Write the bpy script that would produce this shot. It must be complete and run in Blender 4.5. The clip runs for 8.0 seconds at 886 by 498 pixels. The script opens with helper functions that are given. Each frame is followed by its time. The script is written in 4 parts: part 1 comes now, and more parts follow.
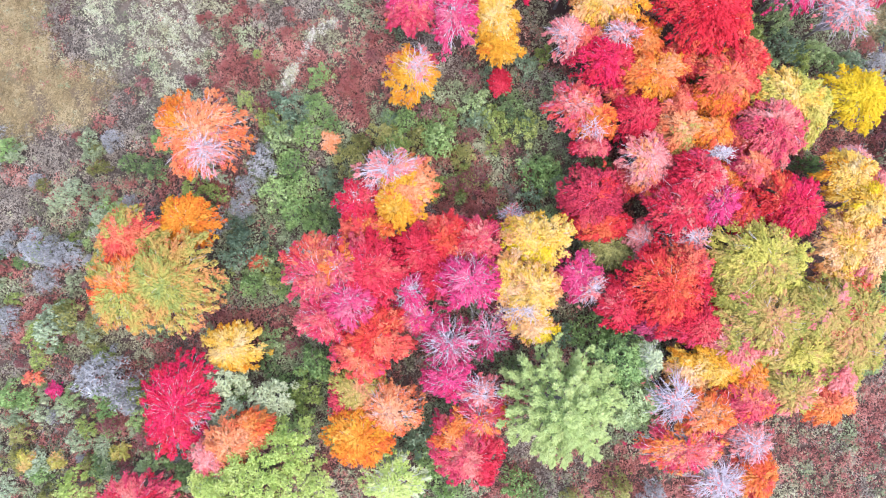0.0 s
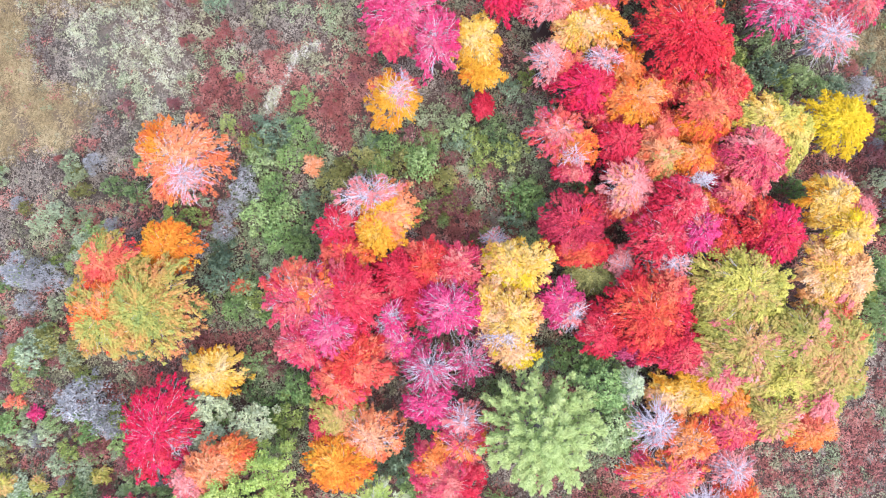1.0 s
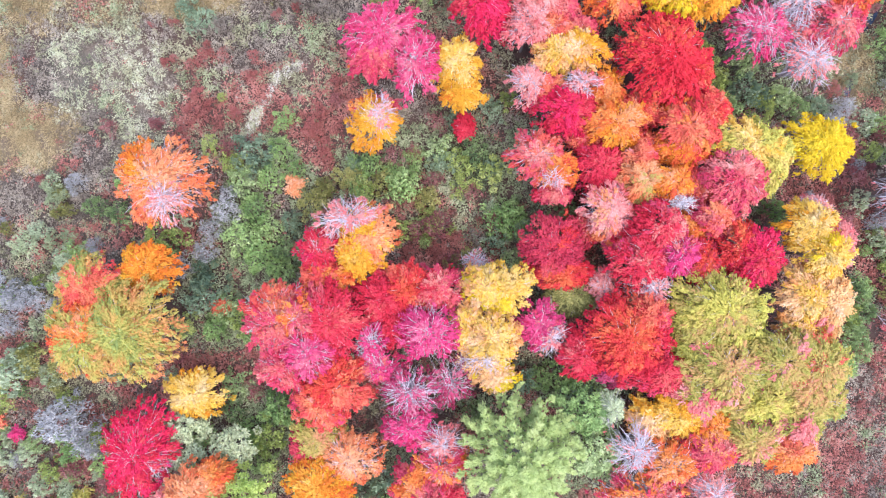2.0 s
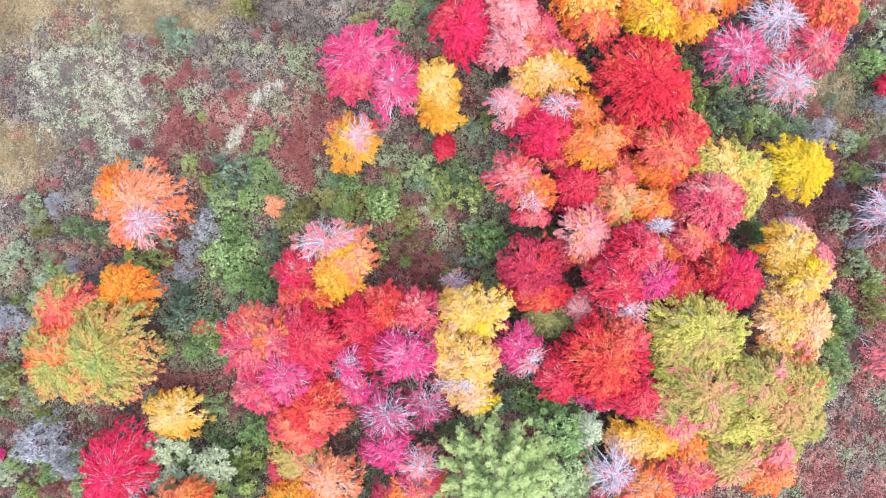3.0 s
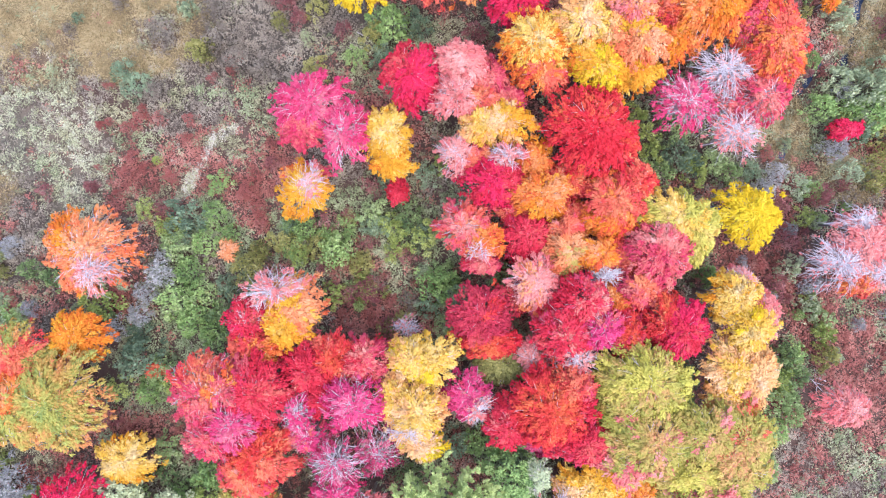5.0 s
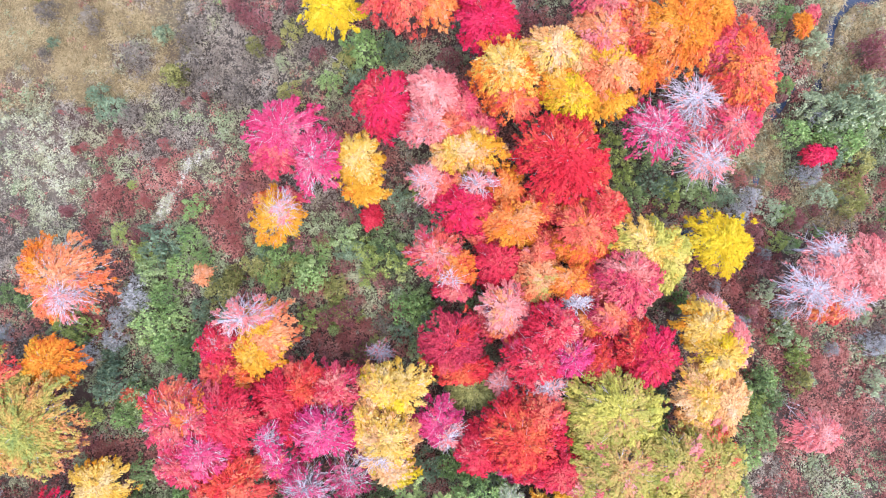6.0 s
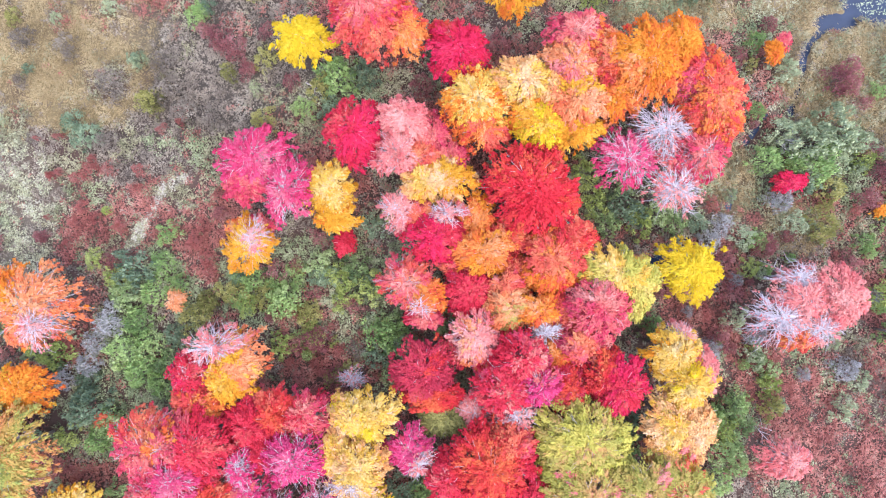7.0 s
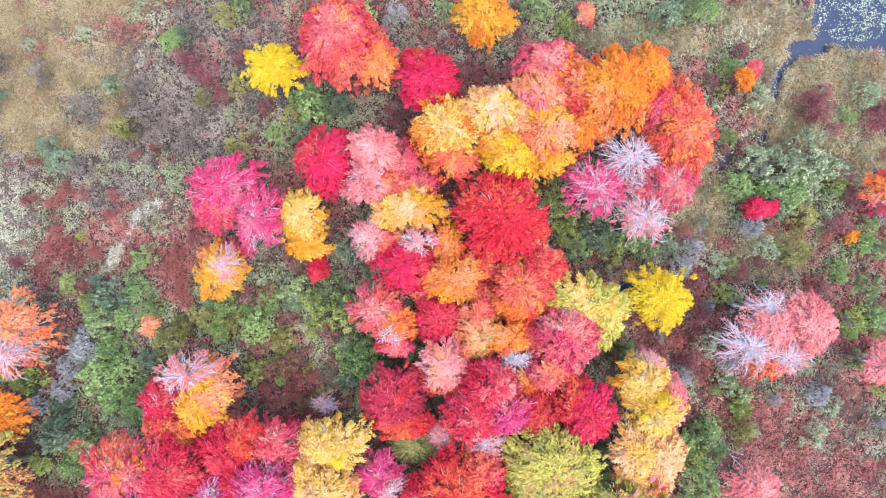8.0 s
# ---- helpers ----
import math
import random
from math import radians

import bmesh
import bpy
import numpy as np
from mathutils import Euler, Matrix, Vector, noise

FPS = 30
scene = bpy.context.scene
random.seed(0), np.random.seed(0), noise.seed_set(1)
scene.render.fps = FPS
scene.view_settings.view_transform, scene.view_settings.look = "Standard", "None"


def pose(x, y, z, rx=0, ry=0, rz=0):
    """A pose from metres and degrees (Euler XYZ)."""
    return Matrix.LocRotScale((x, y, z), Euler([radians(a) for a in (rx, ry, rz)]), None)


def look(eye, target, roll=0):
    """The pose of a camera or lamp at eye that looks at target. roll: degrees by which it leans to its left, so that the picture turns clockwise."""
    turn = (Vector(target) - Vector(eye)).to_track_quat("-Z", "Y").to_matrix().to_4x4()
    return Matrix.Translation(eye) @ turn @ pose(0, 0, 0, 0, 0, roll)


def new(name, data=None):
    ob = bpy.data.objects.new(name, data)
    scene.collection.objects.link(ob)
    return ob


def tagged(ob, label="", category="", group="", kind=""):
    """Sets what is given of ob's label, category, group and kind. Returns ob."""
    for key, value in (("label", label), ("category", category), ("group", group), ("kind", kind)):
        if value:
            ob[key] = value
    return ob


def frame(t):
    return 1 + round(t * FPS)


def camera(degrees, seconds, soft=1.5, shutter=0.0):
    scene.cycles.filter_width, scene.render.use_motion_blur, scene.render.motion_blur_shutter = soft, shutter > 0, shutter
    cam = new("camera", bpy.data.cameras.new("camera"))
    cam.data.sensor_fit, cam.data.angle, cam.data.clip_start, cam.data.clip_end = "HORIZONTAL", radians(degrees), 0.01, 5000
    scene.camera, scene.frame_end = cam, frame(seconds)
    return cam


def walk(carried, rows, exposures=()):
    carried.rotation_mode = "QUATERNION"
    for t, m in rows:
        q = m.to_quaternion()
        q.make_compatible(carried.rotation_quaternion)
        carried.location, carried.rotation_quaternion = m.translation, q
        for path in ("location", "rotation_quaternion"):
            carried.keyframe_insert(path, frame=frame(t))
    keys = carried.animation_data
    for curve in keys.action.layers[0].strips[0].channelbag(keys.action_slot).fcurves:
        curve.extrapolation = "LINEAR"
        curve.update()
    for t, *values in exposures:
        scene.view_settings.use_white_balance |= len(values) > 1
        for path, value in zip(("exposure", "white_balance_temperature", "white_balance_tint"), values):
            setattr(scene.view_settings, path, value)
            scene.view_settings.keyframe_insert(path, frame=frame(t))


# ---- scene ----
cam = camera(70.0, 8.0, soft=1.12)
# seconds, x, y, height, turn about the vertical; the camera looks straight down
PATH = [
    (0.0, 0.000, 0.000, 50.000, 0.000),
    (0.5, 0.664, 0.948, 49.953, 0.027),
    (1.0, 1.339, 1.815, 49.917, 0.054),
    (1.5, 2.032, 2.629, 49.892, 0.080),
    (3.0, 4.292, 4.966, 49.879, 0.153),
    (3.5, 5.120, 5.766, 49.896, 0.176),
    (4.0, 5.988, 6.596, 49.924, 0.198),
    (4.5, 6.896, 7.462, 49.963, 0.219),
    (6.0, 9.836, 10.283, 50.142, 0.278),
    (6.5, 10.871, 11.283, 50.224, 0.296),
    (7.0, 11.922, 12.298, 50.316, 0.314),
    (7.5, 12.979, 13.313, 50.418, 0.331),
    (8.0, 14.031, 14.309, 50.531, 0.347),
]
walk(cam, [(t, pose(x, y, z, 0, 0, turn)) for t, x, y, z, turn in PATH], [(0.0, 1.8, 5880, 11), (8.0, 1.8, 5880, 11)])

# ---- light: a bright overcast sky ----
SUN_HEIGHT, SUN_AZIMUTH = 70.0, 140.0
world = bpy.data.worlds.new("overcast_sky")
scene.world = world
world.use_nodes = True
sky = world.node_tree.nodes.new("ShaderNodeTexSky")
sky.sky_type, sky.sun_disc = "NISHITA", False
sky.sun_elevation, sky.sun_rotation = radians(SUN_HEIGHT), radians(SUN_AZIMUTH)
sky.air_density, sky.dust_density, sky.ozone_density = 1.0, 3.0, 1.0
world.node_tree.links.new(sky.outputs[0], world.node_tree.nodes["Background"].inputs[0])
world.node_tree.nodes["Background"].inputs[1].default_value = 0.15
sun = new("sun", bpy.data.lights.new("sun", "SUN"))
sun.data.energy, sun.data.angle, sun.data.color = 1.0, radians(100), (1.0, 0.98, 0.96)
sun.matrix_world = look((math.sin(radians(SUN_AZIMUTH)) * 60, math.cos(radians(SUN_AZIMUTH)) * 60, 60 * math.tan(radians(SUN_HEIGHT))), (0, 0, 0))


# ---- materials ----
def fresh(name, roughness=0.7):
    """A node material: its tree, its shader."""
    mat = bpy.data.materials.new(name)
    mat.use_nodes = True
    shader = mat.node_tree.nodes["Principled BSDF"]
    shader.inputs["Roughness"].default_value = roughness
    shader.inputs["Specular IOR Level"].default_value = 0.25
    return mat, mat.node_tree, shader


def ramp_of(tree, colours, fac):
    node = tree.nodes.new("ShaderNodeValToRGB")
    ramp = node.color_ramp
    while len(ramp.elements) < len(colours):
        ramp.elements.new(0.5)
    for i, c in enumerate(colours):
        ramp.elements[i].position = i / (len(colours) - 1)
        ramp.elements[i].color = (*c, 1)
    tree.links.new(fac, node.inputs[0])
    return node.outputs[0]


def maths(tree, op, a, b):
    node = tree.nodes.new("ShaderNodeMath")
    node.operation = op
    for i, v in enumerate((a, b)):
        if isinstance(v, (int, float)):
            node.inputs[i].default_value = v
        else:
            tree.links.new(v, node.inputs[i])
    return node.outputs[0]


def noise_of(tree, scale, detail=3.0):
    at = tree.nodes.new("ShaderNodeNewGeometry")
    node = tree.nodes.new("ShaderNodeTexNoise")
    node.inputs["Scale"].default_value, node.inputs["Detail"].default_value = scale, detail
    tree.links.new(at.outputs["Position"], node.inputs["Vector"])
    return node.outputs[0]


def leaf_material(name, colours, gloss=0.65, through_light=0.33, per_thing=0.0):
    """Leaves: a hue for each spray, varied leaf by leaf and in patches; thin enough to let light through."""
    mat, tree, shader = fresh(name, gloss)
    shader.inputs["Specular IOR Level"].default_value = 0.10
    spray = tree.nodes.new("ShaderNodeAttribute")
    spray.attribute_name = "spray"
    leaf = tree.nodes.new("ShaderNodeNewGeometry")
    f = maths(tree, "MULTIPLY", spray.outputs["Fac"], 0.55)
    f = maths(tree, "ADD", f, maths(tree, "MULTIPLY", leaf.outputs["Random Per Island"], 0.12))
    patch = maths(tree, "MULTIPLY", maths(tree, "SUBTRACT", noise_of(tree, 0.42, 4.0), 0.38), 1.25)
    f = maths(tree, "ADD", f, patch)
    if per_thing:
        thing = tree.nodes.new("ShaderNodeObjectInfo")
        f = maths(tree, "ADD", f, maths(tree, "MULTIPLY", maths(tree, "SUBTRACT", thing.outputs["Random"], 0.5), per_thing))
    colour = ramp_of(tree, colours, f)
    tree.links.new(colour, shader.inputs["Base Color"])
    glow = tree.nodes.new("ShaderNodeBsdfTranslucent")
    tree.links.new(colour, glow.inputs[0])
    mix = tree.nodes.new("ShaderNodeMixShader")
    mix.inputs[0].default_value = through_light
    tree.links.new(shader.outputs[0], mix.inputs[1])
    tree.links.new(glow.outputs[0], mix.inputs[2])
    tree.links.new(mix.outputs[0], tree.nodes["Material Output"].inputs[0])
    return mat


def bark_material(name, dark, light, scale=6.0):
    mat, tree, shader = fresh(name, 0.85)
    colour = ramp_of(tree, (dark, light), noise_of(tree, scale, 4.0))
    tree.links.new(colour, shader.inputs["Base Color"])
    bump = tree.nodes.new("ShaderNodeBump")
    bump.inputs["Strength"].default_value = 0.4
    tree.links.new(noise_of(tree, 30.0), bump.inputs["Height"])
    tree.links.new(bump.outputs[0], shader.inputs["Normal"])
    return mat


LEAF = {}
# the hue that some sprays of a crown have turned to
TURNED = {"crimson": "rose", "hot": "crimson", "scarlet": "coral", "blood": "scarlet", "dull_red": "scarlet", "rose": "flame", "magenta": "rose", "plum": "magenta", "coral": "rose",
          "orange": "flame", "flame": "coral", "amber": "orange", "yellow": "peach", "peach": "butter", "olive": "blush", "blush": "pink", "butter": "peach"}
WORDS = {}


def palette(key, words, *colours, **more):
    # the small lift towards white paints a veil of haze into the plant colours
    LEAF[key], WORDS[key] = leaf_material(key + "_leaves", [[(v + 0.018 * (1 - v)) * (0.87 if max(c) > 0.55 else 1.0) for v in c] for c in colours], **more), words


palette("crimson", "crimson red", (0.47, 0.006, 0.022), (0.59, 0.012, 0.045), (0.66, 0.035, 0.072), (0.72, 0.15, 0.12))
palette("blood", "deep red", (0.50, 0.006, 0.018), (0.62, 0.010, 0.030), (0.69, 0.025, 0.045), (0.73, 0.085, 0.075))
palette("hot", "hot crimson", (0.54, 0.004, 0.038), (0.66, 0.007, 0.064), (0.71, 0.015, 0.094), (0.74, 0.07, 0.13))
palette("scarlet", "scarlet red", (0.52, 0.007, 0.04), (0.63, 0.02, 0.036), (0.70, 0.065, 0.042), (0.75, 0.19, 0.06))
palette("dull_red", "dull wine-red", (0.25, 0.010, 0.03), (0.42, 0.016, 0.05), (0.52, 0.04, 0.07), (0.58, 0.13, 0.09))
palette("rose", "rose-red and coral", (0.56, 0.025, 0.06), (0.64, 0.05, 0.125), (0.71, 0.15, 0.14), (0.76, 0.35, 0.28))
palette("magenta", "magenta pink", (0.46, 0.012, 0.07), (0.62, 0.03, 0.145), (0.69, 0.06, 0.20), (0.72, 0.18, 0.28))
palette("plum", "faded plum-pink", (0.22, 0.015, 0.05), (0.40, 0.03, 0.10), (0.52, 0.07, 0.165), (0.57, 0.20, 0.25))
palette("pink", "pale pink and salmon", (0.68, 0.12, 0.13), (0.74, 0.20, 0.195), (0.78, 0.30, 0.265), (0.80, 0.42, 0.37))
palette("coral", "coral orange-red", (0.60, 0.025, 0.05), (0.70, 0.075, 0.065), (0.76, 0.18, 0.10), (0.80, 0.31, 0.13))
palette("orange", "bright orange", (0.66, 0.09, 0.03), (0.74, 0.18, 0.015), (0.78, 0.28, 0.015), (0.82, 0.42, 0.05))
palette("flame", "orange flushed with red", (0.66, 0.03, 0.04), (0.74, 0.14, 0.03), (0.80, 0.30, 0.06), (0.80, 0.38, 0.22))
palette("amber", "amber yellow", (0.72, 0.26, 0.015), (0.77, 0.35, 0.014), (0.80, 0.45, 0.03), (0.82, 0.56, 0.16), through_light=0.40)
palette("yellow", "clear yellow", (0.70, 0.44, 0.01), (0.77, 0.53, 0.008), (0.80, 0.60, 0.015), (0.82, 0.66, 0.08), through_light=0.40)
palette("butter", "pale golden-yellow", (0.76, 0.41, 0.03), (0.80, 0.50, 0.06), (0.82, 0.57, 0.15), (0.82, 0.64, 0.36), through_light=0.40)
palette("peach", "peach and cream", (0.77, 0.31, 0.09), (0.80, 0.41, 0.14), (0.82, 0.50, 0.22), (0.84, 0.61, 0.40))
palette("olive", "olive yellow-green", (0.27, 0.27, 0.04), (0.41, 0.375, 0.058), (0.54, 0.46, 0.09), (0.67, 0.47, 0.14), through_light=0.25)
palette("turning", "green turning orange", (0.72, 0.22, 0.10), (0.61, 0.34, 0.09), (0.40, 0.38, 0.08), (0.22, 0.29, 0.08))
palette("blush", "olive flushed with salmon", (0.25, 0.26, 0.05), (0.40, 0.36, 0.07), (0.57, 0.41, 0.12), (0.72, 0.27, 0.16))
palette("lime", "light lime-green", (0.26, 0.36, 0.08), (0.44, 0.53, 0.13), (0.58, 0.64, 0.20), (0.70, 0.71, 0.28))
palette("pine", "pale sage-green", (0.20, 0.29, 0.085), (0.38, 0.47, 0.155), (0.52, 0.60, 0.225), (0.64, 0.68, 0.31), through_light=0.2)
palette("green", "mid-green", (0.09, 0.14, 0.055), (0.23, 0.31, 0.115), (0.37, 0.46, 0.19), (0.53, 0.60, 0.31), per_thing=0.6, through_light=0.2)
palette("fresh", "fresh green", (0.15, 0.24, 0.075), (0.28, 0.40, 0.13), (0.40, 0.52, 0.19), (0.53, 0.61, 0.28), per_thing=0.5, through_light=0.2)
palette("sage", "pale sage-green", (0.22, 0.27, 0.16), (0.38, 0.44, 0.27), (0.50, 0.55, 0.35), (0.60, 0.62, 0.44), per_thing=0.25, through_light=0.2)
palette("willow", "dull grey-green willow", (0.19, 0.23, 0.125), (0.34, 0.385, 0.215), (0.46, 0.50, 0.30), (0.57, 0.60, 0.40), per_thing=0.25, through_light=0.2)
palette("silver", "silvery pale-green", (0.34, 0.38, 0.20), (0.46, 0.50, 0.28), (0.55, 0.58, 0.35), (0.63, 0.65, 0.42), through_light=0.2)
palette("grey", "grey-lilac", (0.26, 0.255, 0.25), (0.36, 0.35, 0.345), (0.45, 0.435, 0.43), (0.54, 0.52, 0.51), per_thing=0.25, through_light=0.2)
palette("bronze", "olive-bronze", (0.12, 0.115, 0.035), (0.28, 0.27, 0.08), (0.45, 0.42, 0.14), (0.60, 0.54, 0.22), per_thing=0.35)
palette("wine", "dark wine-brown", (0.16, 0.055, 0.062), (0.29, 0.095, 0.10), (0.41, 0.16, 0.155), (0.52, 0.30, 0.27), per_thing=0.3)
palette("russet", "russet red", (0.26, 0.08, 0.07), (0.44, 0.135, 0.118), (0.56, 0.215, 0.185), (0.64, 0.40, 0.32), per_thing=0.3)
palette("rust", "rusty red-brown", (0.16, 0.054, 0.044), (0.35, 0.12, 0.098), (0.49, 0.205, 0.165), (0.62, 0.42, 0.31))
palette("straw", "straw-coloured", (0.19, 0.13, 0.062), (0.35, 0.258, 0.13), (0.49, 0.38, 0.205), (0.65, 0.535, 0.33))
palette("chalk", "bleached pale", (0.32, 0.32, 0.18), (0.52, 0.52, 0.33), (0.69, 0.67, 0.47), (0.82, 0.78, 0.65))
palette("heath", "grey-brown", (0.082, 0.065, 0.054), (0.21, 0.168, 0.134), (0.38, 0.315, 0.245), (0.62, 0.55, 0.44))
palette("teal", "dark blue-green", (0.075, 0.115, 0.07), (0.17, 0.235, 0.14), (0.28, 0.355, 0.215), (0.42, 0.49, 0.305), per_thing=0.5, through_light=0.2)
palette("fern", "yellow-green", (0.15, 0.19, 0.045), (0.30, 0.36, 0.09), (0.45, 0.50, 0.15), (0.58, 0.61, 0.24), per_thing=0.4, through_light=0.2)
palette("dry_olive", "muted olive", (0.10, 0.095, 0.052), (0.25, 0.235, 0.135), (0.41, 0.38, 0.23), (0.58, 0.54, 0.38), through_light=0.2)
palette("low_green", "muted green", (0.085, 0.105, 0.055), (0.205, 0.24, 0.12), (0.335, 0.365, 0.20), (0.49, 0.51, 0.325), through_light=0.2)
palette("litter", "whitish", (0.42, 0.38, 0.30), (0.62, 0.57, 0.48), (0.78, 0.73, 0.65), (0.88, 0.84, 0.78), through_light=0.2)
palette("salmon", "salmon orange", (0.70, 0.10, 0.04), (0.76, 0.22, 0.08), (0.80, 0.35, 0.15), (0.82, 0.47, 0.29))
palette("cerise", "cerise pink", (0.52, 0.015, 0.07), (0.64, 0.035, 0.145), (0.70, 0.085, 0.20), (0.75, 0.24, 0.29))
BARK = bark_material("grey_bark", (0.10, 0.08, 0.07), (0.26, 0.22, 0.20))
TWIG = bark_material("pale_twigs", (0.42, 0.36, 0.39), (0.68, 0.61, 0.65))


# ---- building blocks ----
LATTICE = np.random.default_rng(5).uniform(0, 1, (256, 256))


def blotch(x, y, size, shift=0):
    """Smooth blotches about size metres across, 0 to 1."""
    u, v = np.asarray(x) / size + 37.3 + shift * 11.7, np.asarray(y) / size + 91.1 + shift * 5.3
    i, j = np.floor(u).astype(int), np.floor(v).astype(int)
    a, b = u - i, v - j
    a, b = a * a * (3 - 2 * a), b * b * (3 - 2 * b)
    at = lambda p, q: LATTICE[p % 256, q % 256]
    return (at(i, j) * (1 - a) + at(i + 1, j) * a) * (1 - b) + (at(i, j + 1) * (1 - a) + at(i + 1, j + 1) * a) * b


def rough(x, y, size, shift=0):
    return 0.55 * blotch(x, y, size, shift) + 0.3 * blotch(x, y, size / 2.3, shift + 1) + 0.15 * blotch(x, y, size / 5, shift + 2)


def mesh_of(name, verts, quads, material, spray=None, smooth=False, second=None, slots=None):
    """A mesh from arrays of corners and of faces, with a number for each face."""
    mesh = bpy.data.meshes.new(name)
    n, k = quads.shape
    mesh.vertices.add(len(verts)), mesh.loops.add(k * n), mesh.polygons.add(n)
    mesh.vertices.foreach_set("co", np.ascontiguousarray(verts, dtype=np.float32).ravel())
    mesh.loops.foreach_set("vertex_index", np.ascontiguousarray(quads, dtype=np.int32).ravel())
    mesh.polygons.foreach_set("loop_start", np.arange(0, k * n, k, dtype=np.int32))
    mesh.polygons.foreach_set("use_smooth", np.full(n, smooth))
    mesh.update(calc_edges=True)
    if spray is not None:
        mesh.attributes.new("spray", "FLOAT", "FACE").data.foreach_set("value", np.ascontiguousarray(spray, dtype=np.float32))
    mesh.materials.append(material)
    if second:
        mesh.materials.append(second)
        mesh.polygons.foreach_set("material_index", np.ascontiguousarray(slots, dtype=np.int32))
    return mesh


def unit(v):
    return v / np.maximum(np.linalg.norm(v, axis=-1, keepdims=True), 1e-6)


def leaves(rng, at, along, length, width, flat=0.6, face=None):
    """A pointed leaf at each place, lying roughly along a direction, with its face roughly upwards or as face says."""
    n = len(at)
    a = unit(along)
    up = unit((np.array([0.0, 0.0, 1.0]) * flat if face is None else face) + rng.normal(0, 0.42, (n, 3)))
    side = unit(np.cross(a, up))
    size = rng.uniform(0.65, 1.35, (n, 1))
    le, wi = a * length * size, side * width * size
    verts = np.stack((at - 0.4 * le + 0.5 * wi, at - 0.4 * le - 0.5 * wi, at + 0.6 * le), 1).reshape(-1, 3)
    return verts, np.arange(3 * n).reshape(n, 3)


def tubes(p0, p1, p2, r0, r2, steps=4, sides=4):
    """Bent, tapering stems from p0 past p1 to p2, many at once."""
    n = len(p0)
    s = np.linspace(0, 1, steps + 1)[None, :, None]
    line = (1 - s) ** 2 * p0[:, None] + 2 * s * (1 - s) * p1[:, None] + s * s * p2[:, None]
    way = unit(np.gradient(line, axis=1))
    u = unit(np.cross(way, np.array([0.31, 0.17, 0.05]) + 0 * way))
    v = np.cross(way, u)
    rad = (np.reshape(r0, (-1, 1)) * (1 - s[..., 0]) + np.reshape(r2, (-1, 1)) * s[..., 0])[..., None]
    rings = [line + rad * (math.cos(a) * u + math.sin(a) * v) for a in np.arange(sides) * 2 * math.pi / sides]
    verts = np.stack(rings, 2).reshape(-1, 3)
    base = (np.arange(n)[:, None, None] * (steps + 1) + np.arange(steps)[None, :, None]) * sides
    k = np.arange(sides)[None, None, :]
    quads = np.stack((base + k, base + (k + 1) % sides, base + sides + (k + 1) % sides, base + sides + k), -1).reshape(-1, 4)
    return verts, quads


def part(name, mesh, parent, label=""):
    ob = new(name, mesh)
    ob.parent = parent
    return tagged(ob, label)


def bend(s, p0, p1, p2):
    return (1 - s) ** 2 * p0 + 2 * s * (1 - s) * p1 + s * s * p2


def outline(rng, theta, rough):
    """An uneven crown's reach in each direction, about 1."""
    out = np.ones_like(theta)
    for k in (2, 3, 5, 8, 13):
        out += rough * rng.normal(0, 1.0 / math.sqrt(k)) * np.cos(k * theta + rng.uniform(0, 6.28))
    return out


SEED = [0]
# the crowns that stand so far: place and reach
SHADE = []


